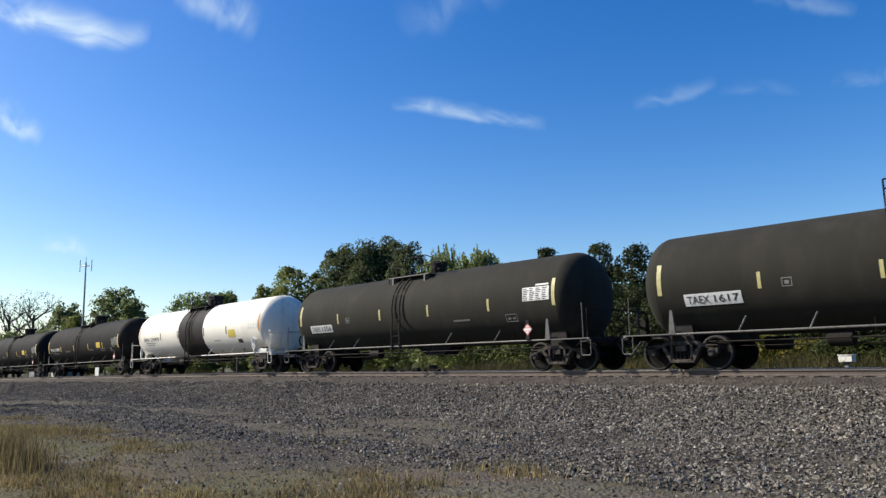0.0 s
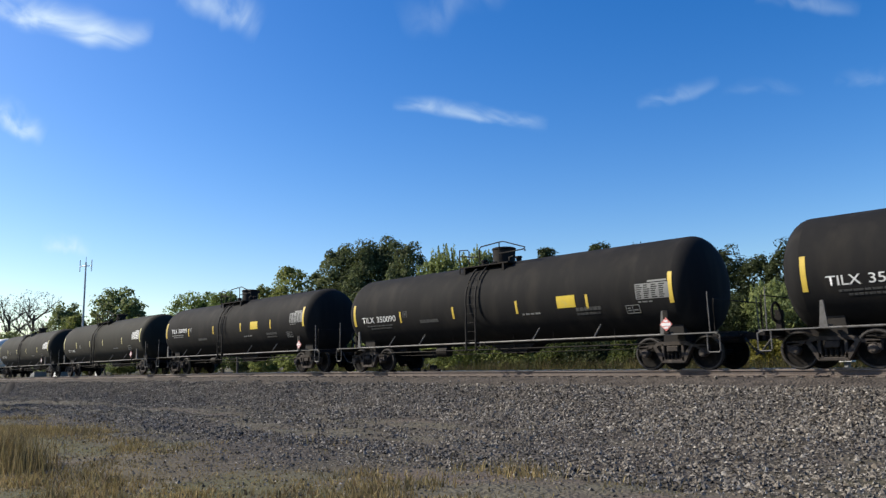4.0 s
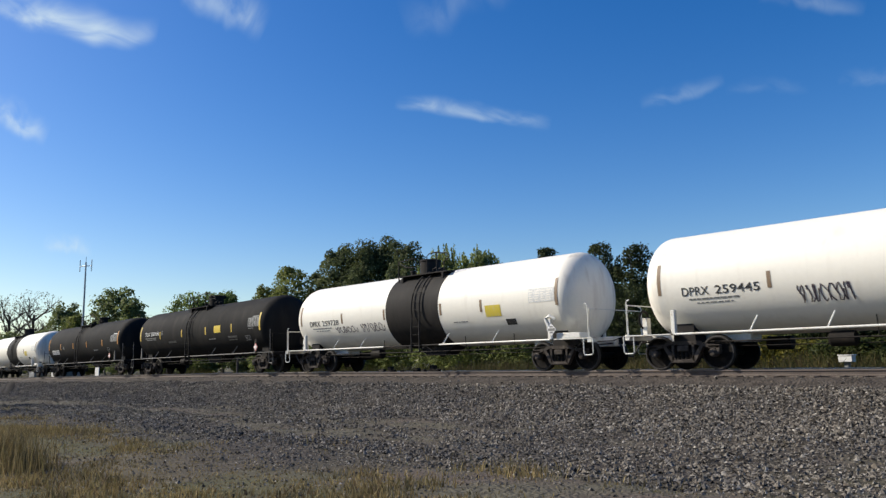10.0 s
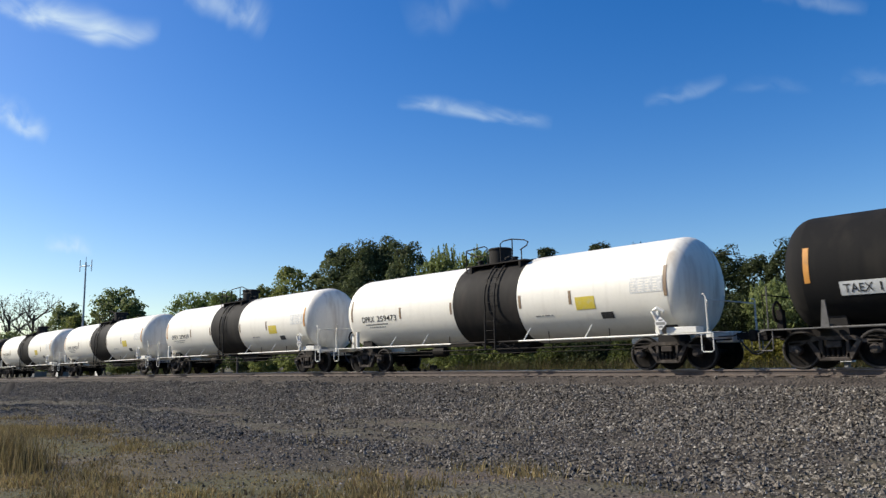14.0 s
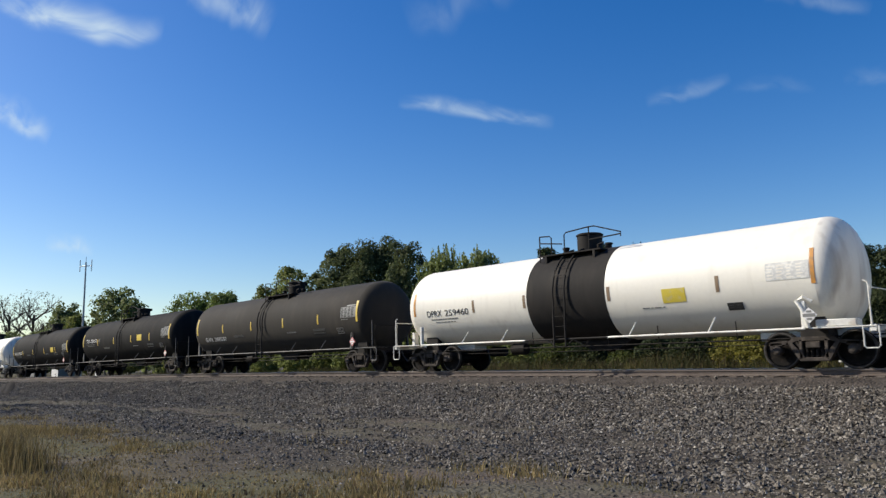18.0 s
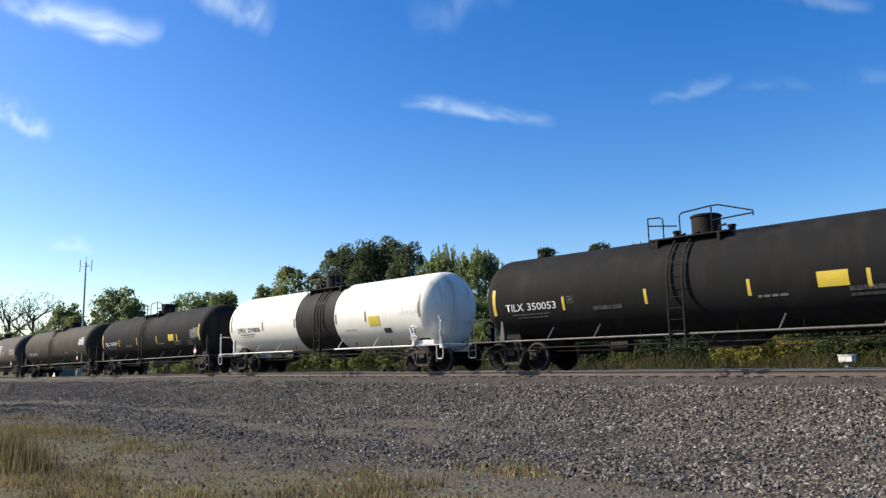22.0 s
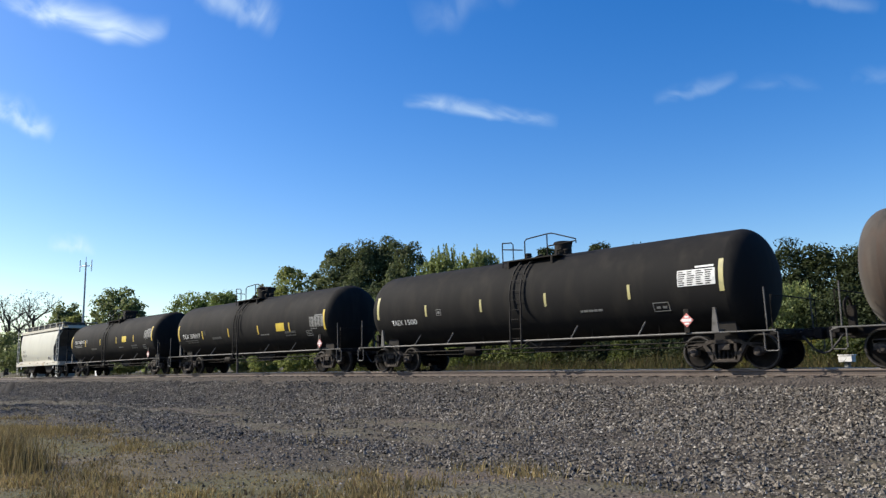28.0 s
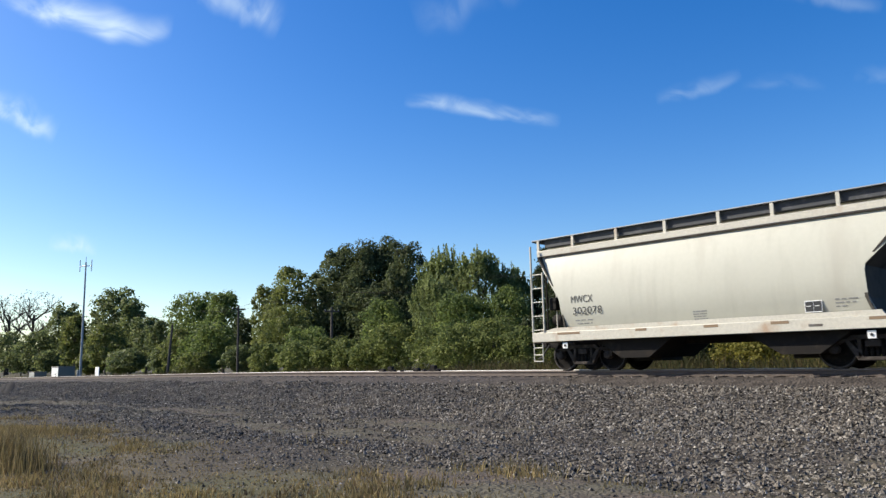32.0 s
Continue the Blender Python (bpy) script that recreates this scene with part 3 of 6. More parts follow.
def running_gear():
    """Meshes that every truck of the train shares."""
    RUN["axle"] = finish(lathe(B(), [(-0.9, 0.075), (-0.7, 0.09), (-0.6, 0.085), (0.6, 0.085), (0.7, 0.09), (0.9, 0.075)], (0, 0, 0), "y", 12), "wheelset", M_WHEEL)
    for s in (-1, 1):
        RUN["wheel", s] = finish(wheel_mesh(s), "wheel", M_WHEEL)
        RUN["rim", s] = finish(rim_mesh(s), "rim", M_TREAD)
        RUN["cap", s] = finish(cap_mesh(s), "bearing_cap", M_TRUCK)
        RUN["frame", s] = finish(side_frame(s), "side_frame", M_TRUCK, False)
        bm = box(B(), -0.17, 0.17, *sorted((s * 1.06, s * 1.12)), 0.50, 0.66, 0.02)
        RUN["pocket", s] = finish(bm, "bolster_end", M_TRUCK, False)
        RUN["shoe", s] = finish(box(B(), -0.05, 0.05, *sorted((s * 0.66, s * 0.82)), 0.30, 0.62, 0.015), "brake_shoe", M_STEEL, False)
    RUN["spring"] = finish(spring_mesh(), "spring", M_STEEL)
    RUN["bolster"] = finish(box(B(), -0.20, 0.20, -0.95, 0.95, 0.46, 0.72, 0.03), "truck_bolster", M_STEEL, False)
    RUN["beam"] = finish(box(B(), -0.05, 0.05, -0.8, 0.8, 0.40, 0.50, 0.01), "brake_beam", M_STEEL, False)


running_gear()
WHEELSETS = []


def truck(car, x0, base=1.75):
    for s in (-1, 1):
        for key, name in (("frame", "side_frame"), ("pocket", "bolster_end")):
            part(name, RUN[key, s], None, car).location.x = x0
        for x in (-0.18, -0.06, 0.06, 0.18):
            part("spring", RUN["spring"], None, car).location = (x0 + x, s * 1.0, 0)
        for x in (-0.44, 0.44):
            part("brake_shoe", RUN["shoe", s], None, car).location.x = x0 + x
    part("truck_bolster", RUN["bolster"], None, car).location.x = x0
    for x in (-base / 2, base / 2):
        part("brake_beam", RUN["beam"], None, car).location.x = x0 + x * 0.5
        ws = part("wheelset", RUN["axle"], None, car)
        ws.location = (x0 + x, 0, 0.457)
        for s in (-1, 1):
            part("rim", RUN["rim", s], None, ws, "bright worn wheel rim")
            part("wheel", RUN["wheel", s], None, ws)
            part("bearing_cap", RUN["cap", s], None, ws)


def coupler(car, s, xe):
    bm = B()
    box(bm, *sorted((s * (xe - 0.75), s * (xe - 0.22))), -0.09, 0.09, 0.78, 0.98, 0.02)
    box(bm, *sorted((s * (xe - 0.24), s * (xe - 0.02))), -0.16, 0.10, 0.73, 1.03, 0.03)
    box(bm, *sorted((s * (xe - 0.12), s * (xe + 0.04))), 0.06, 0.17, 0.75, 1.01, 0.03)
    part("coupler", bm, M_STEEL, car)
    bm = pipe(B(), [(s * (xe - 0.45), -0.3, 0.82), (s * (xe - 0.3), -0.32, 0.62), (s * (xe - 0.12), -0.3, 0.42), (s * (xe + 0.03), -0.28, 0.38)], 0.028, 8)
    part("brake_hose", bm, M_RUBBER, car)
    part("uncoupling_lever", pipe(B(), [(s * (xe - 0.5), -1.35, 0.86), (s * (xe - 0.45), -0.6, 0.88), (s * (xe - 0.3), -0.3, 1.0), (s * (xe - 0.2), -0.05, 1.0)], 0.016, 6), M_STEEL, car)


def stripes(car, rows, label):
    for x, z0, z1, w, m in rows:
        part("reflective_strip", decal(x - w / 2, x + w / 2, z0, z1), m, car, label)


def bars(rows, m, name, car, label=""):
    """Unreadable stencil lines: (x0, x1, z, height)."""
    bm = B()
    for x0, x1, z, h in rows:
        decal(x0, x1, z, z + h, bm=bm, rows=1)
    ob = part(name, bm, m, car, label, False)
    if len(rows) > 1:
        tagged(ob, label, kind="stuff")
    return ob


def words(rng, x0, x1, z, h, gap=0.05):
    out, x = [], x0
    while x < x1 - 0.05:
        w = min(rng.uniform(0.06, 0.22), x1 - x)
        out.append((x, x + w, z, h))
        x += w + gap
    return out


def placard(car, x, z, y, red=True, tilt=0):
    bm = slab(B(), [(x - 0.19, z), (x, z - 0.19), (x + 0.19, z), (x, z + 0.19)], y - 0.012, y)
    p = part("placard", bm, M_RED if red else M_PLACW, car, "red diamond hazard placard" if red else "white diamond hazard placard", False)
    bm = B()
    for a, c, d in ((0.0, 0.14, 0.08), (0.09, 0.06, 0.05), (-0.09, 0.06, 0.05)):
        box(bm, x - c, x + c, y - 0.018, y - 0.011, z + a - d / 2, z + a + d / 2)
    part("placard_print", bm, M_PLACW if red else M_GREYMARK, p, "", False)


def tank_car(kind, variant=0):
    """A tank car at the origin, heading along +x, with its wheels on z = 0. kind: black, dusty, brown, patched, white."""
    white = kind == "white"
    skin = {"dark": M_BLACK, "black": M_BLACK, "dusty": M_OLIVE, "brown": M_BROWN, "patched": M_RUST, "white": M_WHITE}[kind]
    trim = M_WSTEEL if white else M_STEEL
    bar = M_WSTEEL if white else M_BAR
    if kind == "black" and variant == 3:
        skin = M_GREYBROWN
    if kind == "dusty" and variant == 2:
        skin = M_BLACK
    stretch = 1.5 if kind == "patched" else 0.0
    hl, sh = 7.80 + stretch, 7.13 + stretch
    xe, tc = 9.03 + stretch, 6.855 + (1.3 if stretch else 0)
    car = new("tank_car")
    # shell with dished heads
    head = [(sh + (hl - sh) * math.sin(a), RT * math.cos(a) ** 0.72 if a < 1.57 else 0.02) for a in [k * 1.5708 / 10 for k in range(11)]]
    head[-1] = (hl, 0.03)
    mid = [sh * k / 8 for k in range(-7, 8)]
    part("tank", lathe(B(), [(-sh - 0.2, RT)] + [(x, RT) for x in mid] + [(sh, RT)], (0, 0, ZC), "x", 56), skin, car)
    for s in (-1, 1):
        cap = [(s * x - (0.2 if s < 0 else 0), r) for x, r in head]
        part("tank_head", lathe(B(), cap, (0, 0, ZC), "x", 56), M_WHITEHEAD if white else skin, car, "grimy streaked white domed end" if white else "")
    b0 = -1.28 if variant else -1.78
    if white:
        part("black_band", lathe(B(), [(b0 - 0.01, RT - 0.02), (b0, RT + 0.006), (b0 + 3.0, RT + 0.006), (b0 + 3.01, RT - 0.02)], (0, 0, ZC), "x", 56, True), M_BAND, car, "matt black painted band round the middle")
    if kind == "patched":
        part("grey_patch", decal(-6.7, -0.9, 1.62, 2.42), M_GREYP, car, "faded grey repainted side panel")
        part("pale_patch", decal(0.6, 4.4, 1.95, 2.95), M_LIGHTPATCH, car, "pale grey repainted patch")
        part("rust_patch", decal(4.6, 8.6, 1.5, 2.75), M_REDRUST, car, "red brown rusty patch")
    # underframe
    for s in (-1, 1):
        part("stub_sill", box(B(), *sorted((s * (tc - 1.6), s * (xe - 0.6))), -0.32, 0.32, 0.72, 1.02, 0.02), trim if white else M_STEEL, car)
        bm = B()
        slab(bm, [(s * tc - 0.34, 0.74), (s * tc + 0.34, 0.74), (s * tc + 0.28, 1.3), (s * tc - 0.28, 1.3)], -0.95, 0.95)
        part("body_bolster", bm, M_BAND, car, "", False)
        part("end_sill", box(B(), *sorted((s * (xe - 0.78), s * (xe - 0.62))), -1.5, 1.5, 0.84, 1.0, 0.015), trim, car)
        part("end_platform", box(B(), *sorted((s * (tc + 0.1), s * (xe - 0.62))), -1.52, -0.9, 0.955, 0.985), trim if white else M_PALE, car, "pale grating foot platform", False)
        part("end_platform", box(B(), *sorted((s * (tc + 0.1), s * (xe - 0.62))), 0.9, 1.52, 0.955, 0.985), trim if white else M_PALE, car, "pale grating foot platform", False)
        for y in (-1.5, 1.5):
            q = -1 if y < 0 else 1
            bm = slab(B(), [(s * tc - 0.10, 0.96), (s * tc + 0.10, 0.96), (s * tc + 0.035, 1.62), (s * tc - 0.035, 1.62)], y - 0.03, y + 0.03)
            box(bm, s * tc - 0.05, s * tc + 0.05, *sorted((q * 1.05, q * 1.5)), 0.98, 1.05)
            if white:
                bm.free()
                bm = box(B(), s * tc - 0.075, s * tc + 0.06, *sorted((q * 1.40, q * 1.52)), 0.97, 1.62, 0.02)
            part("bolster_post", bm, bar, car, "", False)
            xh = s * (xe - 0.58)
            if white:
                xr = xh - s * 0.14
                loop = [(xh - s * 0.33, y, 0.97), (xh - s * 0.33, y, 0.52), (xh - s * 0.29, y, 0.47), (xh - s * 0.05, y, 0.47), (xh, y, 0.52), (xh, y, 0.97)]
                part("grab_post", pipe(B(), [(xr, y, 0.97), (xr, y, 1.92), (xr - s * 0.03, y, 1.98), (xr - s * 0.10, y, 2.0)], 0.02, 6), bar, car)
            else:
                loop = [(xh - s * 0.27, y, 2.05), (xh - s * 0.25, y, 0.97), (xh - s * 0.1, y, 0.95), (xh, y, 0.9), (xh, y, 0.50), (xh - s * 0.04, y, 0.46), (xh - s * 0.30, y, 0.46), (xh - s * 0.34, y, 0.5), (xh - s * 0.34, y, 0.94)]
            part("end_handrail", pipe(B(), loop, 0.018, 6), bar, car)
        part("end_safety_rail", pipe(B(), [(s * (xe - 0.72), -1.45, 0.98), (s * (xe - 0.72), -1.45, 1.85), (s * (xe - 0.72), 1.45, 1.85), (s * (xe - 0.72), 1.45, 0.98)], 0.018, 6), trim, car)
        coupler(car, s, xe)
    truck(car, -tc)
    truck(car, tc)
    # side running bars, with stands up to the tank
    for y in (-1.5, 1.5):
        if white:
            cuts = [(-tc, b0 - 0.08), (b0 + 3.08, tc)]
            part("side_bar", pipe(B(), [(b0 - 0.08, y, 0.965), (b0 + 3.08, y, 0.965)], 0.03, 8), M_BAND, car)
        else:
            cuts = [(-tc, tc)]
        for x0, x1 in cuts:
            part("side_bar", pipe(B(), [(x0, y, 0.965), (x1, y, 0.965)], 0.03, 8), bar, car)
        q = -1 if y < 0 else 1
        for x in (-4.75, -2.9, 2.0, 4.4) if white else (-5.0, -3.25, 2.2, 4.55):
            part("bar_stand", pipe(B(), [(x, y, 0.97), (x + 0.12, q * 1.28, 1.36)], 0.022, 6), bar, car)
    # ladders over the flank
    lx = (0.36, 0.80) if white and variant else (-0.64, -0.20) if white else (-0.18, 0.28) if variant == 2 else (-1.07, -0.60) if variant == 5 else (-0.72, -0.26)
    lad_m = M_BAND
    for q in (-1, 1):
        arc = [(q * (RT + 0.09) * math.cos(a), ZC + (RT + 0.09) * math.sin(a)) for a in [radians(d) for d in range(78, -11, -8)]]
        arc = arc + [(q * 1.56, 1.6), (q * 1.56, 0.72)]
        part("ladder_stile", pipe(B(), [(lx[0], y, z) for y, z in arc], 0.032, 6), lad_m, car)
        part("ladder_stile", pipe(B(), [(lx[1], y, z) for y, z in arc], 0.032, 6), lad_m, car)
        for k, z in enumerate((0.74, 1.05, 1.36, 1.67, 1.98, 2.30, 2.62, 2.95, 3.25, 3.5)):
            a = math.asin(max(-1, min(1, (z - ZC) / (RT + 0.09)))) if z > 2.1 else 0
            y = q * (RT + 0.09) * math.cos(a) if z > 2.1 else q * 1.56
            part("ladder_rung", pipe(B(), [(lx[0], y, z), (lx[1], y, z)], 0.009, 5), lad_m, car)
        for p in ([(lx[1], q * 1.52, 0.75), (lx[1] + 0.25, q * 1.5, 0.95)], [(lx[1] + 0.25, q * 1.5, 0.95), (lx[1] + 0.6, q * 1.4, 0.72), (lx[1] + 0.85, q * 1.5, 0.95)], [(lx[0], q * 1.52, 0.75), (lx[0] - 0.2, q * 1.5, 0.95)]):
            part("ladder_brace", pipe(B(), p, 0.022, 6), lad_m, car)
    # manway housing, valves and the railed platform on top
    top = M_BAND if white else M_STEEL
    dx = 0.38 if variant in (2, 3) else -0.48 if variant == 5 else -0.22
    hx, hr, ht = (dx + 0.55, 0.29, 4.24) if variant in (1, 2, 5) and not white else (dx, 0.41, 4.36)
    house = part("manway_housing", lathe(B(), [(3.70, hr + 0.05), (3.76, hr + 0.05), (3.77, hr), (ht - 0.06, hr), (ht - 0.04, hr + 0.03), (ht, hr + 0.03), (ht + 0.03, hr - 0.02), (ht + 0.05, 0.02)], (hx, 0, 0), "z", 24), top, car)
    part("lid_hinge", box(B(), hx - 0.08, hx + 0.08, hr, hr + 0.14, ht - 0.12, ht + 0.04, 0.02), top, house)
    for x, h in ((-1.05, 4.02), (0.62, 3.98)):
        part("valve", lathe(B(), [(3.70, 0.16), (3.80, 0.16), (3.81, 0.10), (h - 0.06, 0.10), (h - 0.05, 0.13), (h, 0.12), (h + 0.02, 0.02)], (x + dx + 0.2, -0.15, 0), "z", 14), top, car)
    part("vent_pipe", pipe(B(), [(dx + 0.55, -0.35, 3.7), (dx + 0.55, -0.35, 3.95), (dx + 0.75, -0.35, 3.98)], 0.035, 8), top, car)
    p0, p1 = (-1.02, 1.75) if white and variant else (dx - 1.3, dx + 1.05)
    deck = M_PALE if kind == "brown" or variant == 1 and kind == "dusty" else top
    for q in (-1, 1):
        y0, y1 = sorted((q * 0.5, q * 1.0))
        part("walkway", box(B(), p0, p1, y0, y1, 3.68, 3.72), deck, car, "", False)
        part("walkway_bracket", box(B(), p0 + 0.2, p0 + 0.28, y0, y1, 3.40, 3.68), deck, car, "", False)
        part("walkway_bracket", box(B(), p1 - 0.28, p1 - 0.2, y0, y1, 3.40, 3.68), deck, car, "", False)
        y = q * 0.98
        if q > 0:
            continue
        mirrored = ([(-1.0, y, 3.5), (-1.0, y, 4.30)], [(-1.0, y, 4.30), (-0.1, y, 4.36), (0.02, y, 4.30), (0.05, y, 3.7)], [(-1.0, y, 4.26), (-0.55, y, 4.05), (-0.1, y, 4.0)],
                    [(0.66, y, 3.7), (0.66, y, 4.36), (0.78, y, 4.44), (1.2, y, 4.46), (1.75, y, 4.36), (1.90, y, 4.28), (1.84, y, 4.16), (1.55, y, 4.05)], [(1.2, y, 3.7), (1.2, y, 4.46)], [(1.6, y, 3.7), (1.6, y, 4.05)])
        for rail in mirrored if white and variant else ([(p0, y, 3.5), (p0, y, 4.36)],
                     [(p0, y, 4.36), (p0 + 0.40, y, 4.33), (p0 + 0.48, y, 4.27), (p0 + 0.48, y, 3.7)],
                     [(p0, y, 4.14), (p0 + 0.9, y, 4.02)],
                     [(dx - 0.3, y, 3.7), (dx - 0.3, y, 4.30), (dx - 0.22, y, 4.37), (dx + 0.6, y, 4.43), (dx + 0.85, y, 4.43), (dx + 1.8, y, 4.12), (dx + 1.8, y, 3.98)],
                     [(dx + 0.65, y, 3.72), (dx + 0.65, y, 4.43)],
                     [(dx + 0.65, y, 4.02), (dx + 1.8, y, 4.06)]):
            part("platform_railing", pipe(B(), rail, 0.022, 6), top, car)
    # discharge valve and brake gear under the belly
    part("outlet", lathe(B(), [(0.55, 0.10), (0.62, 0.16), (0.80, 0.16), (0.92, 0.26)], (0.4, 0, 0), "z", 14), M_STEEL, car)
    part("skid", slab(B(), [(-0.6, 0.92), (-0.1, 0.62), (0.9, 0.62), (1.4, 0.92)], -0.35, 0.35), M_STEEL, car, "", False)
    part("brake_cylinder", lathe(B(), [(-3.2, 0.15), (-3.15, 0.19), (-2.6, 0.19), (-2.55, 0.1)], (0, -0.55, 0.72), "x", 16), M_STEEL, car)
    part("air_reservoir", lathe(B(), [(-5.2, 0.05), (-5.15, 0.18), (-4.5, 0.18), (-4.45, 0.05)], (0, 0.5, 0.68), "x", 16), M_STEEL, car)
    part("brake_rod", pipe(B(), [(-5.9, -0.5, 0.62), (-1.0, -0.55, 0.60), (5.9, -0.5, 0.62)], 0.013, 6), M_STEEL, car)
    part("train_line", pipe(B(), [(-xe + 0.6, -0.42, 0.80), (-5.5, -0.9, 0.74), (5.5, -0.9, 0.74), (xe - 0.6, -0.42, 0.80)], 0.022, 6), M_STEEL, car)
    for x in (-2.0, 0.9, 2.6, 4.9):
        part("pipe_hanger", pipe(B(), [(x, -0.9, 0.74), (x, -0.95, 1.25)], 0.014, 5), M_STEEL, car)
    part("brake_wheel", lathe(B(), [(-xe + 0.66, 0.25), (-xe + 0.70, 0.29), (-xe + 0.74, 0.25), (-xe + 0.70, 0.21)], (0, -0.55, 1.45), "x", 20, True), M_STEEL, car)
    part("brake_stand", box(B(), -xe + 0.70, -xe + 0.86, -0.65, -0.45, 0.98, 1.5, 0.01), trim, car)
    if kind in ("black", "white"):
        bm = B()
        for y, w in ((-0.42, 0.34), (0.05, 0.4)):
            for k in range(4):
                box(bm, hl - 0.265, hl - 0.248, y + w * k / 4, y + w * (k + 0.75) / 4, ZC + 0.62, ZC + 0.74)
        part("end_mark", bm, M_GHOST if white else M_GREYMARK, car, "small stencilled mark on the domed end", False)
    rng = random.Random(7)
    # stencils
    if kind == "black":
        low = 0.22 if variant == 4 else 0.0
        st = [(x, 2.08 - low, 2.50 - low, 0.088, M_YELLOW) for x in (-4.37, -1.48, 1.5 if low else 1.44, 4.3)] + [(x, 2.06 - low, 2.92 - low, 0.13, M_YELLOW) for x in (-7.24, 7.10)]
        stripes(car, st, "yellow reflective strip")
        part("data_panel", decal(6.0, 7.05, 2.26 - 1.2 * low, 2.70 - 1.2 * low), M_GREYMARK, car, "pale grey stencilled data panel")
        bars([(6.03 + 0.24 * c, 6.03 + 0.24 * c + rng.uniform(0.12, 0.21), 2.285 - 1.2 * low + 0.058 * r, 0.03) for r in range(7) for c in range(4)], M_BLACK, "data_print", car)
        bars([(6.4, 7.0, 2.73 - 1.2 * low, 0.05)] + words(rng, 6.05, 6.5, 2.17 - 1.2 * low, 0.035), M_GREYMARK, "data_print", car)
        bars([(5.6, 6.05, 1.62, 0.02), (5.6, 6.05, 1.84, 0.02), (5.6, 5.62, 1.62, 0.24), (6.03, 6.05, 1.62, 0.24), (5.81, 5.83, 1.62, 0.24), (5.66, 5.78, 1.7, 0.03), (5.86, 6.0, 1.7, 0.03), (5.66, 5.76, 1.76, 0.03)], M_GREYMARK, "inspection_box", car)
        bars(words(rng, 3.85, 4.75, 1.80, 0.10, 0.02) + words(rng, 3.85, 4.7, 1.68, 0.06, 0.02), M_FAINT, "faded_stencil_line", car)
        bars(words(rng, 1.7, 2.5, 1.80, 0.05), M_GREYMARK, "stencil_line", car)
        bars(words(rng, -3.3, -2.3, 1.80, 0.11, 0.02), M_FAINT, "faded_stencil_line", car)
    elif kind in ("dusty", "brown", "dark"):
        m = {"dusty": M_OLDYEL, "dark": M_ORANGE, "brown": M_FAINT}[kind]
        st = [(x, 2.02, 2.44, 0.09, m) for x in ((-4.5, -1.75, 0.75, 4.15) if variant == 5 else (-4.4, -1.6, 1.22, 4.28))] + [(x, 2.04, 2.90, 0.13, m) for x in (-7.2, 7.08)]
        stripes(car, st, "faded orange reflective strip" if kind == "dark" else "dusty pale yellow reflective strip")
        part("data_panel", decal(5.83, 6.92, 2.24, 2.68), M_GREYMARK if kind == "dark" else M_MARK, car, "white stencilled data panel")
        bars([(5.86 + 0.26 * c, 5.86 + 0.26 * c + rng.uniform(0.13, 0.23), 2.265 + 0.058 * r, 0.03) for r in range(7) for c in range(4)], M_OLIVE, "data_print", car)
        bars([(6.35, 6.88, 2.72, 0.05)], M_MARK, "data_print", car)
        bars([(4.98, 5.48, 1.62, 0.02), (4.98, 5.48, 1.85, 0.02), (4.98, 5.0, 1.62, 0.25), (5.46, 5.48, 1.62, 0.25), (5.08, 5.2, 1.70, 0.06), (5.28, 5.4, 1.70, 0.06)], M_GREYMARK, "inspection_box", car)
        bars(words(rng, 2.5, 3.3, 1.75, 0.06, 0.03), M_GREYMARK, "stencil_line", car)
        bars([(-3.85, -3.60, 2.02, 0.02), (-3.85, -3.60, 2.22, 0.02), (-3.85, -3.83, 2.02, 0.22), (-3.62, -3.60, 2.02, 0.22), (-3.78, -3.67, 2.08, 0.09)], M_GREYMARK, "inspection_box", car)
    elif kind == "patched":
        stripes(car, [(x, 1.98, 2.40, 0.13, M_YELLOW) for x in (-6.14, -3.62, -1.44, 1.5, 5.2)] + [(x, 1.8, 2.5, 0.14, M_YELLOW) for x in (-8.45, 8.5)], "yellow reflective strip")
        part("data_panel", decal(7.0, 8.2, 2.0, 2.5), M_GREYMARK, car, "pale grey stencilled data panel")
    else:
        stripes(car, [(x, 2.02, 2.44, 0.10, M_BROWNMARK) for x in (-4.2, b0 - 0.12, b0 + 3.12, 3.86)] + [(x, 2.04, 2.9, 0.10, M_BROWNMARK if variant else M_ORANGE) for x in (-7.25, 7.12)], "faded brown reflective strip")
        part("data_panel", decal(6.0, 7.05, 2.18, 2.62), M_GHOST, car, "worn pale grey stencilled data panel")
        bars([(6.03 + 0.24 * c, 6.03 + 0.24 * c + rng.uniform(0.1, 0.2), 2.22 + 0.075 * r, 0.035) for r in range(5) for c in range(4)], M_WHITE, "data_print", car)
        part("inspection_box", decal(4.88, 5.30, 1.53, 1.72), M_DARKMARK, car, "black stencilled box")
        bars([(4.94, 5.05, 1.6, 0.06), (5.12, 5.24, 1.6, 0.06)], M_GREYMARK, "stencil_line", car)
        bars(words(rng, 2.4, 3.1, 1.72, 0.03) + words(rng, -6.4, -5.0, 1.86, 0.04, 0.03) + words(rng, -6.2, -5.2, 1.76, 0.03), M_GREYMARK, "stencil_line", car)
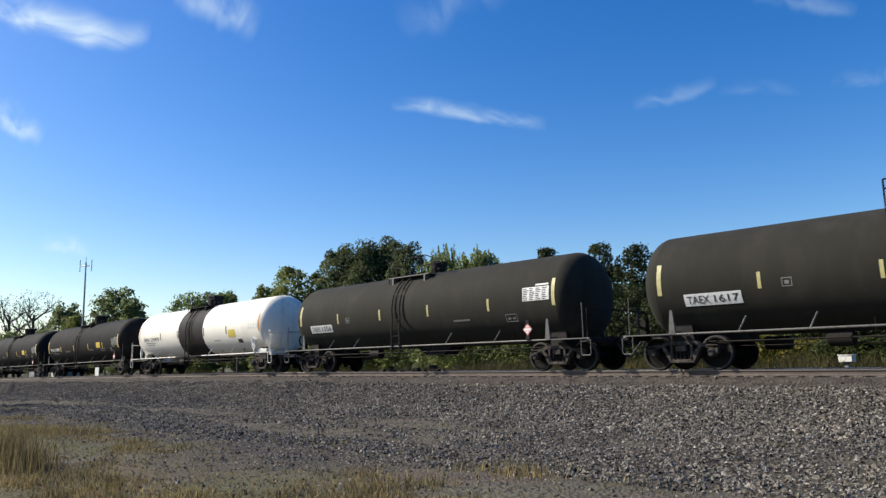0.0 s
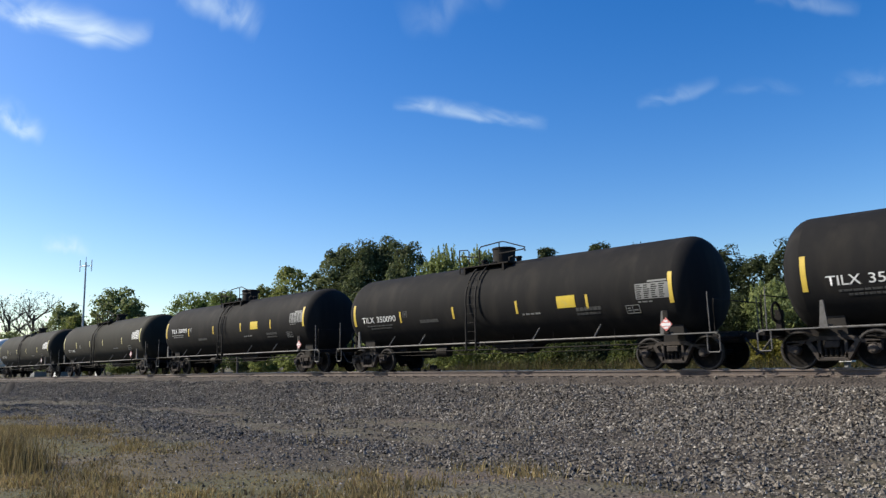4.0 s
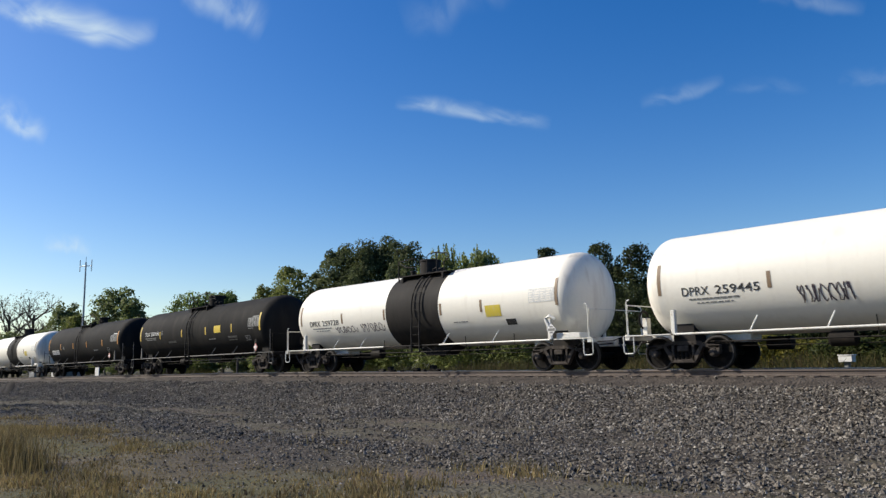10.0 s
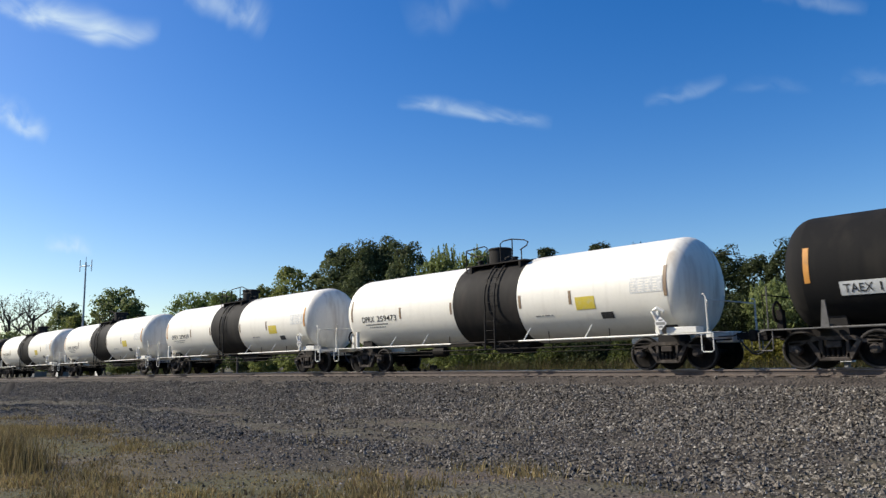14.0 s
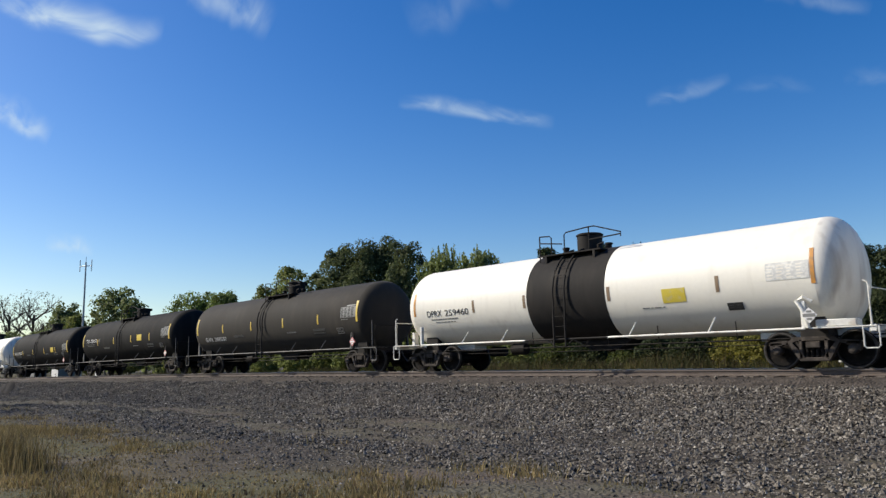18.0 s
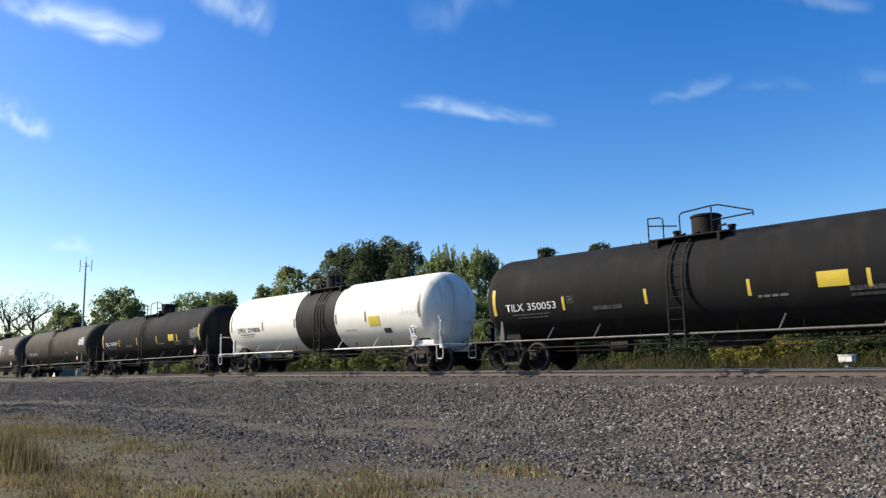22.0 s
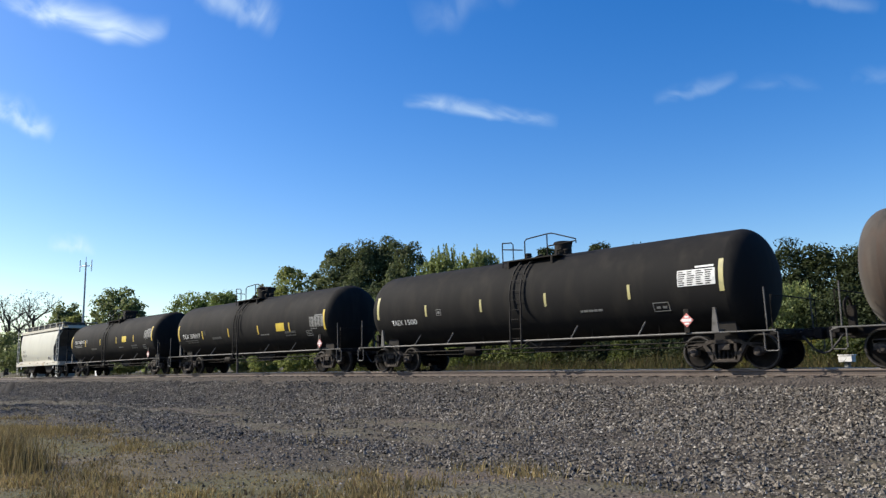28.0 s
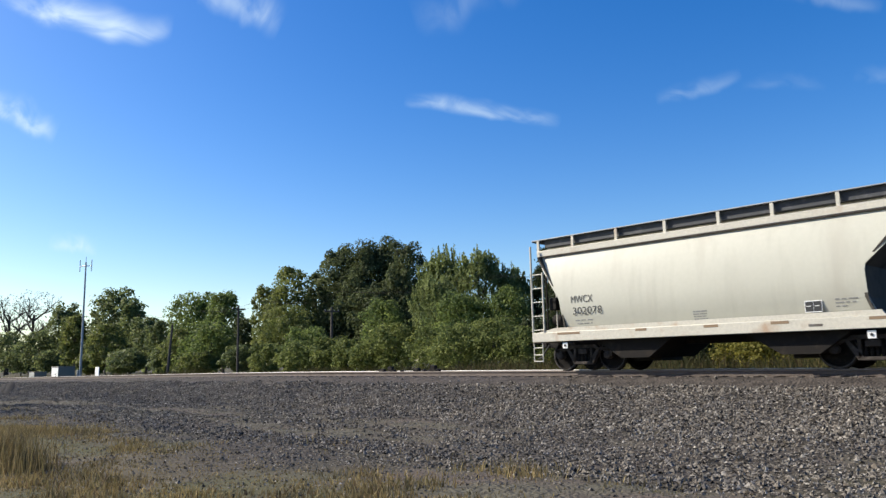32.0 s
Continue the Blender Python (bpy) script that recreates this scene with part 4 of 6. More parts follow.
    if white:
        bm = pipe(B(), [(6.95, -1.52, 0.98), (6.85, -1.56, 1.40), (6.72, -1.54, 1.62), (6.85, -1.50, 1.72), (7.05, -1.46, 1.60)], 0.05, 8)
        part("placard_holder", bm, trim, car)
        placard(car, 7.02, 1.27, -1.62, False)
        part("jacking_pad", box(B(), 7.1, 8.0, -1.5, -1.1, 0.985, 1.16, 0.02), trim, car)
    else:
        xp = 6.98 + stretch if kind in ("black", "patched") else 6.1
        part("placard_holder", box(B(), xp - 0.1, xp + 0.06, -1.56, -1.50, 0.98, 1.62, 0.01), M_STEEL, car)
        placard(car, xp, 1.24 if kind in ("black", "patched") else 1.32, -1.57, True)
    return car


def mark(car, text, x0, x1, z0, height, material, label, lift=0.0095):
    """A reporting mark in two words, each a part."""
    a, c = text.split(" ")
    w = (x1 - x0) / (len(text) + 0.3)
    xm = x0 + w * (len(a) + 0.1)
    part("reporting_mark", lettering(a, x0, xm, z0, height, material, lift=lift), None, car, label)
    part("car_number", lettering(c, xm + w * 0.9, x1, z0, height, material, lift=lift), None, car, label)


def marking(car, kind, text, plate=False, low=0.0):
    """The reporting mark on the flank."""
    if text == "GHPX 208537":
        mark(car, text, -6.42, -4.12, 1.68, 0.20, M_MARK, "white stencilled reporting mark")
    elif kind == "black":
        mark(car, text, *((-6.74, -4.66) if low else (-6.52, -4.56)), 2.30 - 1.5 * low, 0.23, M_MARK, "white stencilled reporting mark")
        rng = random.Random(len(text) + ord(text[-1]))
        z = 2.15 - 1.5 * low
        bars(words(rng, -6.5, -4.95, z, 0.045, 0.03) + words(rng, -6.3, -5.0, z - 0.1, 0.045, 0.03), M_FAINT if low or rng.random() < 0.4 else M_GREYMARK, "stencil_line", car)
        z = 2.30 - low
        bars([(-4.22, -3.98, z, 0.02), (-4.22, -3.98, z + 0.2, 0.02), (-4.22, -4.2, z, 0.22), (-4.0, -3.98, z, 0.22), (-4.15, -4.05, z + 0.06, 0.1)], M_GREYMARK if not low else M_FAINT, "inspection_box", car)
    elif kind == "white":
        mark(car, text, -6.58, -4.45, 1.98, 0.22, M_DARKMARK, "black stencilled reporting mark")
    elif kind == "patched":
        mark(car, text, -8.40, -6.66, 2.26, 0.22, M_MARK, "white stencilled reporting mark")
        rng = random.Random(3)
        bars(words(rng, -8.2, -6.9, 2.10, 0.045, 0.03) + words(rng, -8.2, -6.7, 2.02, 0.045, 0.03), M_GREYMARK, "stencil_line", car)
    else:
        if plate:
            part("mark_plate", decal(-6.50, -4.90, 1.70, 2.02), M_MARK, car, "white plate behind the reporting mark")
        mark(car, text, *((-6.42, -4.98) if kind != "brown" else (-6.40, -4.15)), 1.77, 0.19, M_DARKMARK if plate else M_MARK, "stencilled reporting mark", 0.016 if plate else 0.0095)


def scribble(car, x0, x1, z0, z1, seed, loops):
    """Dark spray-paint scrawl on the flank: crossing loops, no letters."""
    rng = random.Random(seed)
    for k in range(loops):
        a = x0 + (x1 - x0) * k / loops
        w = (x1 - x0) / loops * rng.uniform(0.8, 1.6)
        pts = [(a + w * (0.5 + 0.5 * math.sin(t * rng.uniform(0.8, 1.1) + k)) + w * 0.06 * t, z0 + (z1 - z0) * (0.5 + 0.5 * math.sin(1.7 * t + k * 1.3))) for t in [0.45 * i for i in range(11)]]
        bm = pipe(B(), [(x, z, 0.0) for x, z in pts], 0.016, 4)
        me = finish(bm, "graffiti", M_SPRAY)
        for v in me.vertices:
            v.co.z *= 0.15
        part("graffiti", wrap(me, RT + 0.008), None, car, "dark sprayed graffiti scrawl")


PANEL = ((2.42, 3.12, 2.13, 2.50), (3.17, 3.87, 1.93, 2.30))
# kind, reporting mark, centre at the start, white plate, variant
TRAIN = [
    ("dusty", "TAEX 1617", -3.60, True, 1), ("dusty", "TAEX 1556", -21.60, True, 1), ("white", "DPRX 259470", -39.67, False, 0),
    ("black", "TILX 350098", -57.73, False, 4), ("black", "TILX 350090", -75.62, False, 4), ("black", "TILX 350095", -93.80, False, 0),
    ("dusty", "TAEX 1486", -112.10, False, 5), ("dusty", "TAEX 1550", -130.48, False, 1), ("white", "DPRX 259445", -148.68, False, 1),
    ("white", "DPRX 259728", -166.65, False, 1), ("black", "TILX 350106", -184.67, False, 0), ("dark", "TAEX 1535", -202.82, True, 1),
    ("white", "DPRX 259473", -220.92, False, 1), ("white", "DPRX 259629", -238.87, False, 0), ("white", "DPRX 259723", -257.05, False, 0),
    ("white", "DPRX 259460", -275.05, False, 0), ("black", "GHPX 208537", -293.02, False, 3), ("black", "TILX 350133", -311.05, False, 0),
    ("black", "TILX 350053", -329.06, False, 4), ("white", "DPRX 259806", -347.25, False, 1), ("black", "TILX 350029", -365.27, False, 4),
    ("brown", "GHPX 208602", -383.25, False, 1), ("patched", "GATX 21237", -402.80, False, 1), ("dusty", "TAEX 1500", -422.42, False, 2),
    ("black", "TILX 350017", -440.48, False, 4), ("black", "TILX 350115", -458.62, False, 0),
]
LABEL = {
    "black": "black railway tank car with yellow reflective strips on the track",
    "dusty": "dusty olive black railway tank car with pale data panel",
    "dark": "dull black railway tank car with faded orange strips",
    "brown": "dusty brown railway tank car with faded strips",
    "patched": "weathered rusty brown tank car with faded grey side panel",
    "white": "white railway tank car with a black middle band",
}
CARS = []
FIRST = {}


def train():
    for kind, text, x, plate, variant in TRAIN:
        if (kind, variant) not in FIRST:
            FIRST[kind, variant] = tank_car(kind, variant)
    for kind, text, x, plate, variant in TRAIN:
        car = copy_thing(FIRST[kind, variant], pose(x, 0, 0))
        tagged(car, LABEL[kind], "tank car", "cars of the train")
        marking(car, kind, text, plate, 0.24 if variant == 4 else 0.0)
        if kind == "black" and text != "GHPX 208537":
            part("yellow_panel", decal(*PANEL[variant == 4]), M_PANEL, car, "yellow information panel")
        if kind == "white":
            px = 3.08 if text == "DPRX 259460" else 4.05
            part("yellow_panel", decal(px, px + 0.70, 1.84, 2.22), M_LIMEPANEL, car, "yellow information panel")
        if text == "DPRX 259460":
            for ob in car.children:
                if ob.name.startswith("reflective_strip") and abs(ob.data.vertices[0].co.x - 3.86) < 0.2:
                    ob.location.x += 0.85
        if text == "DPRX 259445":
            scribble(car, -3.6, -2.3, 1.60, 2.02, 1, 7)
            scribble(car, 4.3, 7.0, 1.55, 1.8, 2, 6)
        if text == "DPRX 259728":
            scribble(car, -4.8, -3.4, 1.65, 1.9, 3, 5)
            scribble(car, -3.1, -1.5, 1.62, 1.95, 4, 5)
        CARS.append((car, x))
    for ob in FIRST.values():
        for o in (*ob.children_recursive, ob):
            bpy.data.objects.remove(o)


train()


# ---- covered hopper at the train's end ----
def hopper():
    car = new("hopper_car")
    tagged(car, "light grey covered hopper car at the train's end", "hopper car", "cars of the train")
    L, W = 5.45, 1.52
    # body: straight flanks, slope sheets below at both ends
    def bulge(z):
        return W - (0.24 * ((z - 2.1) / 1.5) ** 2 if z > 2.1 else 0.20 * (2.1 - z) ** 2)

    def flank(q):
        """Side sheet that bulges outwards, with its ends cut on the slope."""
        bm = B()
        zs = [1.18 + 2.42 * k / 16 for k in range(17)]
        rows = []
        for z in zs:
            x0 = np.interp(z, (1.18, 2.2, 3.45, 3.6), (-4.42, -4.55, -5.42, -5.42))
            x1 = np.interp(z, (1.18, 1.62, 2.36, 3.46, 3.6), (4.34, 4.17, 4.15, 5.34, 5.34))
            rows.append([[bm.verts.new((x0 + (x1 - x0) * i / 6, q * (bulge(z) - d), z)) for i in range(7)] for d in (0.0, 0.03)])
        for r, s in zip(rows, rows[1:]):
            for d in (0, 1):
                for i in range(6):
                    bm.faces.new((r[d][i], r[d][i + 1], s[d][i + 1], s[d][i]))
            for i in (0, 6):
                bm.faces.new((r[0][i], s[0][i], s[1][i], r[1][i]))
        for r in (rows[0], rows[-1]):
            for i in range(6):
                bm.faces.new((r[0][i], r[0][i + 1], r[1][i + 1], r[1][i]))
        return bm

    for q in (-1, 1):
        part("side_sheet", flank(q), M_HOPPER, car, "smooth bulging light grey side sheet")
        part("side_sill", box(B(), -5.62, 5.45, *sorted((q * (W - 0.02), q * (W + 0.05))), 0.90, 1.19, 0.015), M_HOPTRIM, car, "cream side sill")
        part("sill_flange", slab(B(), [(-5.45, 1.19), (4.5, 1.19), (4.42, 1.32), (-4.7, 1.32)], *sorted((q * (W - 0.06), q * (W + 0.012)))), M_HOPTRIM, car, "", False)
        part("top_chord", box(B(), -5.5, 5.4, *sorted((q * (W - 0.27), q * (W - 0.17))), 3.635, 3.83, 0.015), M_HOPTRIM, car)
        bm = B()
        slab(bm, [(-5.45, 3.73), (5.38, 3.73), (5.38, 3.76), (-5.45, 3.76)], q * 0.63 - 0.63, q * 0.63 + 0.63)
        part("roof_sheet", bm, M_HOPPER, car, "", False)
        for x, w in ((-5.60, 0.05), (-5.15, 0.04), (4.95, 0.04), (5.42, 0.05)) if q < 0 else ((-5.60, 0.05), (-5.15, 0.04)):
            z1 = 3.98 if abs(x) > 5.3 else 3.1
            part("corner_post", pipe(B(), [(x, q * (W + 0.02), 0.9), (x, q * (W + 0.02), z1)], 0.035, 6), M_HOPTRIM, car)
        for x0, x1 in ((-5.60, -5.15), (4.95, 5.42)) if q < 0 else ((-5.60, -5.15),):
            for k in range(5):
                z = 1.28 + 0.44 * k
                part("ladder_rung", pipe(B(), [(x0, q * (W + 0.02), z), (x1, q * (W + 0.02), z)], 0.018, 6), M_HOPTRIM, car)
            for z in (0.72, 0.50, 0.30):
                part("step_rung", pipe(B(), [(x0, q * W, z), (x1 - 0.1, q * W, z)], 0.018, 6), M_HOPTRIM, car)
            for x in (x0, x1 - 0.1):
                part("step_hanger", pipe(B(), [(x, q * W, 0.92), (x, q * W, 0.28)], 0.018, 6), M_HOPTRIM, car)
    # roof ridge, hatches and the running board round the edge
    part("roof_ridge", slab(B(), [(-5.42, 3.76), (5.36, 3.76), (5.36, 3.95), (-5.42, 3.95)], -0.9, 0.9), M_HOPPER, car, "", False)
    part("trough_hatch", slab(B(), [(-5.3, 3.95), (5.25, 3.95), (5.25, 4.18), (-5.3, 4.18)], -1.16, 0.4), M_HATCH, car, "dark trough hatch cover along the roof", False)
    for q in (-1, 1):
        part("running_board", box(B(), -5.75, 5.38, *sorted((q * 0.78, q * 1.25)), 4.19, 4.21), M_GALV, car, "", False)
        part("running_board_edge", box(B(), -5.75, 5.38, *sorted((q * 1.25, q * 1.28)), 4.19, 4.215), M_GALV, car, "", False)
        # thin dark strip directly below the top chord
        part("eave_gutter", box(B(), -5.45, 5.38, *sorted((q * (W - 0.25), q * (W - 0.18))), 3.60, 3.635), M_TRUCK, car, "thin dark strip under the eave", False)
        for x in (-5.5, -4.13, -2.54, -0.93, 0.66, 2.09, 3.66, 5.2):
            part("board_support", box(B(), x - 0.045, x + 0.045, *sorted((q * 1.22, q * 1.27)), 3.8, 4.20), M_HOPTRIM, car, "", False)
    for x in (-5.55, 5.2):
        part("running_board", box(B(), x - 0.2, x + 0.2, -1.25, 1.25, 4.15, 4.18), M_HATCH, car, "", False)
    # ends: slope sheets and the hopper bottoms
    # sheets under the overhanging ends carry their shade in the colour
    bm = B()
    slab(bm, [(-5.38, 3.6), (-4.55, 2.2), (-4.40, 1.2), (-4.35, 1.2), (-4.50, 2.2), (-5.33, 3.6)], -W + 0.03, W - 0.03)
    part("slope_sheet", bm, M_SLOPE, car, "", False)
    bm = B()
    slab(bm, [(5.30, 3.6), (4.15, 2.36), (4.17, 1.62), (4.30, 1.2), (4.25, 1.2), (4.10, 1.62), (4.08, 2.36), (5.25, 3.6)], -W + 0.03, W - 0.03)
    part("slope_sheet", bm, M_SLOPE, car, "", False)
    for x in (-2.1, 2.5):
        bm = B()
        slab(bm, [(x - 1.75, 1.18), (x + 1.6, 1.18), (x + 0.45, 0.36), (x - 0.45, 0.36)], -1.3, 1.3)
        part("discharge_hopper", bm, M_STEEL, car, "dark hopper bottom with outlet gate", False)
        part("outlet_gate", box(B(), x - 0.45, x + 0.45, -0.6, 0.6, 0.26, 0.36, 0.01), M_STEEL, car)
    part("centre_sill", box(B(), -5.9, 5.9, -0.3, 0.3, 0.72, 1.1, 0.02), M_STEEL, car)
    for s in (-1, 1):
        coupler(car, s, 6.4)
        part("end_sill", box(B(), *sorted((s * 5.45, s * 5.62)), -1.5, 1.5, 0.88, 1.12, 0.015), M_HOPTRIM, car)
        part("end_post", pipe(B(), [(s * 5.5, -0.9, 1.1), (s * 5.5, -0.9, 3.75)], 0.03, 6), M_STEEL, car)
        part("end_post", pipe(B(), [(s * 5.3, 0.9, 1.1), (s * 5.2, 0.9, 3.75)], 0.04, 6), M_STEEL, car)
        part("end_platform", box(B(), *sorted((s * 5.0, s * 5.6)), -1.4, 1.4, 1.12, 1.15), M_GALV, car, "", False)
    part("air_reservoir", lathe(B(), [(-5.3, 0.05), (-5.25, 0.18), (-4.75, 0.18), (-4.7, 0.05)], (0, -0.8, 1.6), "x", 16), M_STEEL, car)
    part("brake_valve", box(B(), -5.2, -4.9, -1.2, -0.9, 1.9, 2.3, 0.03), M_STEEL, car)
    part("brake_pipe", pipe(B(), [(-5.0, -1.05, 1.15), (-5.0, -1.05, 2.5), (-4.9, -0.6, 2.6)], 0.025, 6), M_HOPTRIM, car)
    truck(car, -4.05)
    truck(car, 4.05)
    y = -W - 0.012
    part("reporting_mark", lettering("MWCX", -4.08, -3.29, 2.04, 0.22, M_DARKMARK, y, 0.0), None, car, "black stencilled reporting mark")
    part("car_number", lettering("302078", -4.04, -2.99, 1.69, 0.22, M_DARKMARK, y + 0.018, 0.0), None, car, "black stencilled number")
    bm = B()
    rng = random.Random(5)
    for x0, x1, z, h in words(rng, -4.0, -3.3, 1.50, 0.04) + words(rng, -3.95, -3.4, 1.40, 0.04) + [w for k in range(4) for w in words(rng, -0.14, 0.26, 1.53 - 0.065 * k, 0.035, 0.02)] + words(rng, 3.45, 3.95, 1.60, 0.04) + words(rng, 3.45, 3.9, 1.52, 0.04) + words(rng, 3.45, 3.7, 1.44, 0.04):
        box(bm, x0, x1, -bulge(z) - 0.006, -bulge(z + h) + 0.004, z, z + h)
    part("stencil_line", bm, M_GREYMARK, car, "", False)
    y = -bulge(1.62) - 0.006
    frame_box = part("inspection_box", box(B(), 2.76, 3.16, y - 0.004, y + 0.004, 1.34, 1.62), M_WPAINT, car, "white framed black stencilled boxes", False)
    for a in (2.775, 2.965):
        part("black_square", box(B(), a, a + 0.18, y - 0.008, y - 0.003, 1.36, 1.60), M_DARKMARK, frame_box, "", False)
        part("box_print", box(B(), a + 0.03, a + 0.13, y - 0.011, y - 0.007, 1.48, 1.50), M_MARK, frame_box, "", False)
    ys = -W - 0.055
    for x, w in ((-4.2, 0.42), (-1.69, 0.18), (0.39, 0.2), (2.17, 0.22), (4.5, 0.34)):
        part("reflective_strip", box(B(), x - w, x + w, ys, ys + 0.01, 1.10, 1.17), M_BROWNMARK, car, "faded brown reflective strip", False)
    part("dark_plate", box(B(), 2.84, 3.16, ys, ys + 0.01, 1.0, 1.06), M_GREYP, car, "dark grey plate on the sill", False)
    for x in (-4.4, 4.16):
        sq = part("white_square", box(B(), x - 0.09, x + 0.09, -1.5, -1.48, 0.68, 0.86), M_WPAINT, car, "white square plate", False)
        part("square_dot", lathe(B(), [(-0.02, 0.035), (0.0, 0.035)], (x, -1.5, 0.77), "y", 10), M_DARKMARK, sq)
    return car


HOPPER = hopper()
CARS.append((HOPPER, -474.1))


# ---- trees ----
def crown(name, rng, w, z0, z1, count, leaf, material, spiky=False, sparse=False, depth=1.0):
    """Leaves on the outside of many small tufts that fill a rounded crown."""
    m = 90 if not sparse else 34
    mid, half = (z0 + z1) / 2, (z1 - z0) / 2
    blobs, off = [], rng.uniform(0, 50)
    for k in range(m):
        h = rng.uniform(-0.85, 0.93)
        e = math.sqrt(max(0.05, 1 - h * h)) * (1.0 if h < 0.3 else 0.95)
        a, r = rng.uniform(0, math.tau), rng.random() ** 0.36 * 0.84 * e
        br = (0.15 + 0.13 * rng.random()) * (0.8 if sparse else 1)
        px, py, pz = r * math.cos(a), r * math.sin(a), h
        k3 = 1.0 + 0.55 * noise.noise((1.7 * px + off, 1.7 * py, 1.7 * pz)) if not sparse else 1.0
        blobs.append((w * px * k3, w * depth * py * k3, mid + half * h * min(1.06, 0.35 + 0.65 * k3) if h > 0 else mid + half * h, br * rng.uniform(0.7, 1.25)))
    g = np.random.default_rng(rng.randrange(1 << 30))
    bl = np.array(blobs)
    idx = g.integers(0, m, count)
    d = g.normal(size=(count, 3))
    d /= np.linalg.norm(d, axis=1)[:, None]
    d[:, 2] = np.where(d[:, 2] < -0.5, -d[:, 2], d[:, 2])
    rad = bl[idx, 3] * (0.55 + 0.55 * g.random(count) ** 0.5)
    c = bl[idx, :3] + d * rad[:, None] * np.array([w, w * depth, min(half * 1.0, w * 1.1)])[None]
    k = np.arange(count) < count * 0.25
    e = g.normal(size=(count, 3))
    e *= (g.random(count) ** 0.25 / np.linalg.norm(e, axis=1))[:, None]
    c[k] = (e * np.array([0.84 * w, 0.84 * w * depth, 0.88 * half]) + np.array([0, 0, mid]))[k]
    if spiky:
        # upright plumes that stand out of the crown
        plumes = 110
        pa, pr = g.uniform(0, math.tau, plumes), np.sqrt(g.random(plumes)) * 0.95
        root = np.stack([w * pr * np.cos(pa), w * pr * np.sin(pa), mid + half * 0.75 * np.sqrt(1.02 - pr ** 2)], 1)
        tip = root + np.stack([0.10 * w * g.normal(size=plumes), 0.10 * w * g.normal(size=plumes), half * (0.10 + 0.42 * g.random(plumes))], 1)
        p = g.integers(0, plumes, count)
        f = g.random(count)[:, None]
        up = (np.arange(count) % 5 < 3) & ~k
        c[up] = (root[p] * (1 - f) + tip[p] * f + 0.02 * w * (1.2 - f) * g.normal(size=(count, 3)))[up]
    ragged = (np.arange(count) % 9 == 0) & ~k
    c[ragged] += d[ragged] * (g.random(ragged.sum()) * 0.12 * w)[:, None]
    nrm = 1.2 * d + 0.6 * g.normal(size=(count, 3)) + np.array([0, 0, 0.3])
    nrm /= np.linalg.norm(nrm, axis=1)[:, None]
    t = np.cross(nrm, g.normal(size=(count, 3)))
    t /= np.linalg.norm(t, axis=1)[:, None]
    u = np.cross(nrm, t)
    if spiky:
        t[:, 2] += 0.9
        t /= np.linalg.norm(t, axis=1)[:, None]
    s = leaf * (0.6 + 0.8 * g.random(count))[:, None]
    long = 1.4 if spiky else 1.0
    v = np.stack([c - t * s * long, c + u * s * 0.6, c + t * s * long, c - u * s * 0.6], 1).reshape(-1, 3)
    v[:, 2] = np.clip(v[:, 2], 0.0, z1 + (0.4 if spiky else 0.05) * (z1 - z0) * np.repeat(g.random(count), 4))
    f = np.arange(count * 4).reshape(-1, 4)
    me = bpy.data.meshes.new(name)
    me.from_pydata(v.tolist(), [], f.tolist())
    me.materials.append(material)
    return me, blobs


def branch(bm, rng, p, d, length, r, depth):
    q = p + d * length
    pipe(bm, [p, (p + q) / 2 + Vector((rng.uniform(-1, 1), rng.uniform(-1, 1), 0)) * length * 0.07, q], r, 5, r * 0.55)
    if depth:
        for k in range(3):
            nd = (d + Vector((rng.uniform(-1, 1), rng.uniform(-1, 1), rng.uniform(-0.3, 0.7))) * 0.75).normalized()
            branch(bm, rng, q - d * length * 0.25 * k * rng.random(), nd, length * rng.uniform(0.55, 0.75), r * 0.55, depth - 1)


TREE_LABEL = {
    "dark": "tall tree with dense dark green foliage", "deep": "tall tree with green foliage toned dark for shade", "green": "leafy green tree beyond the track", "mid": "grey green tree in the distance",
    "olive": "olive green leafy tree in sunlight", "light": "light green tree with upright feathery twigs", "shrub": "low bushy green shrub beside the track",
    "sunny": "yellow green bush in sunlight behind the track", "bush": "leafy light green bush beside the track", "bare": "half bare tree with sparse leaves and grey branches",
}


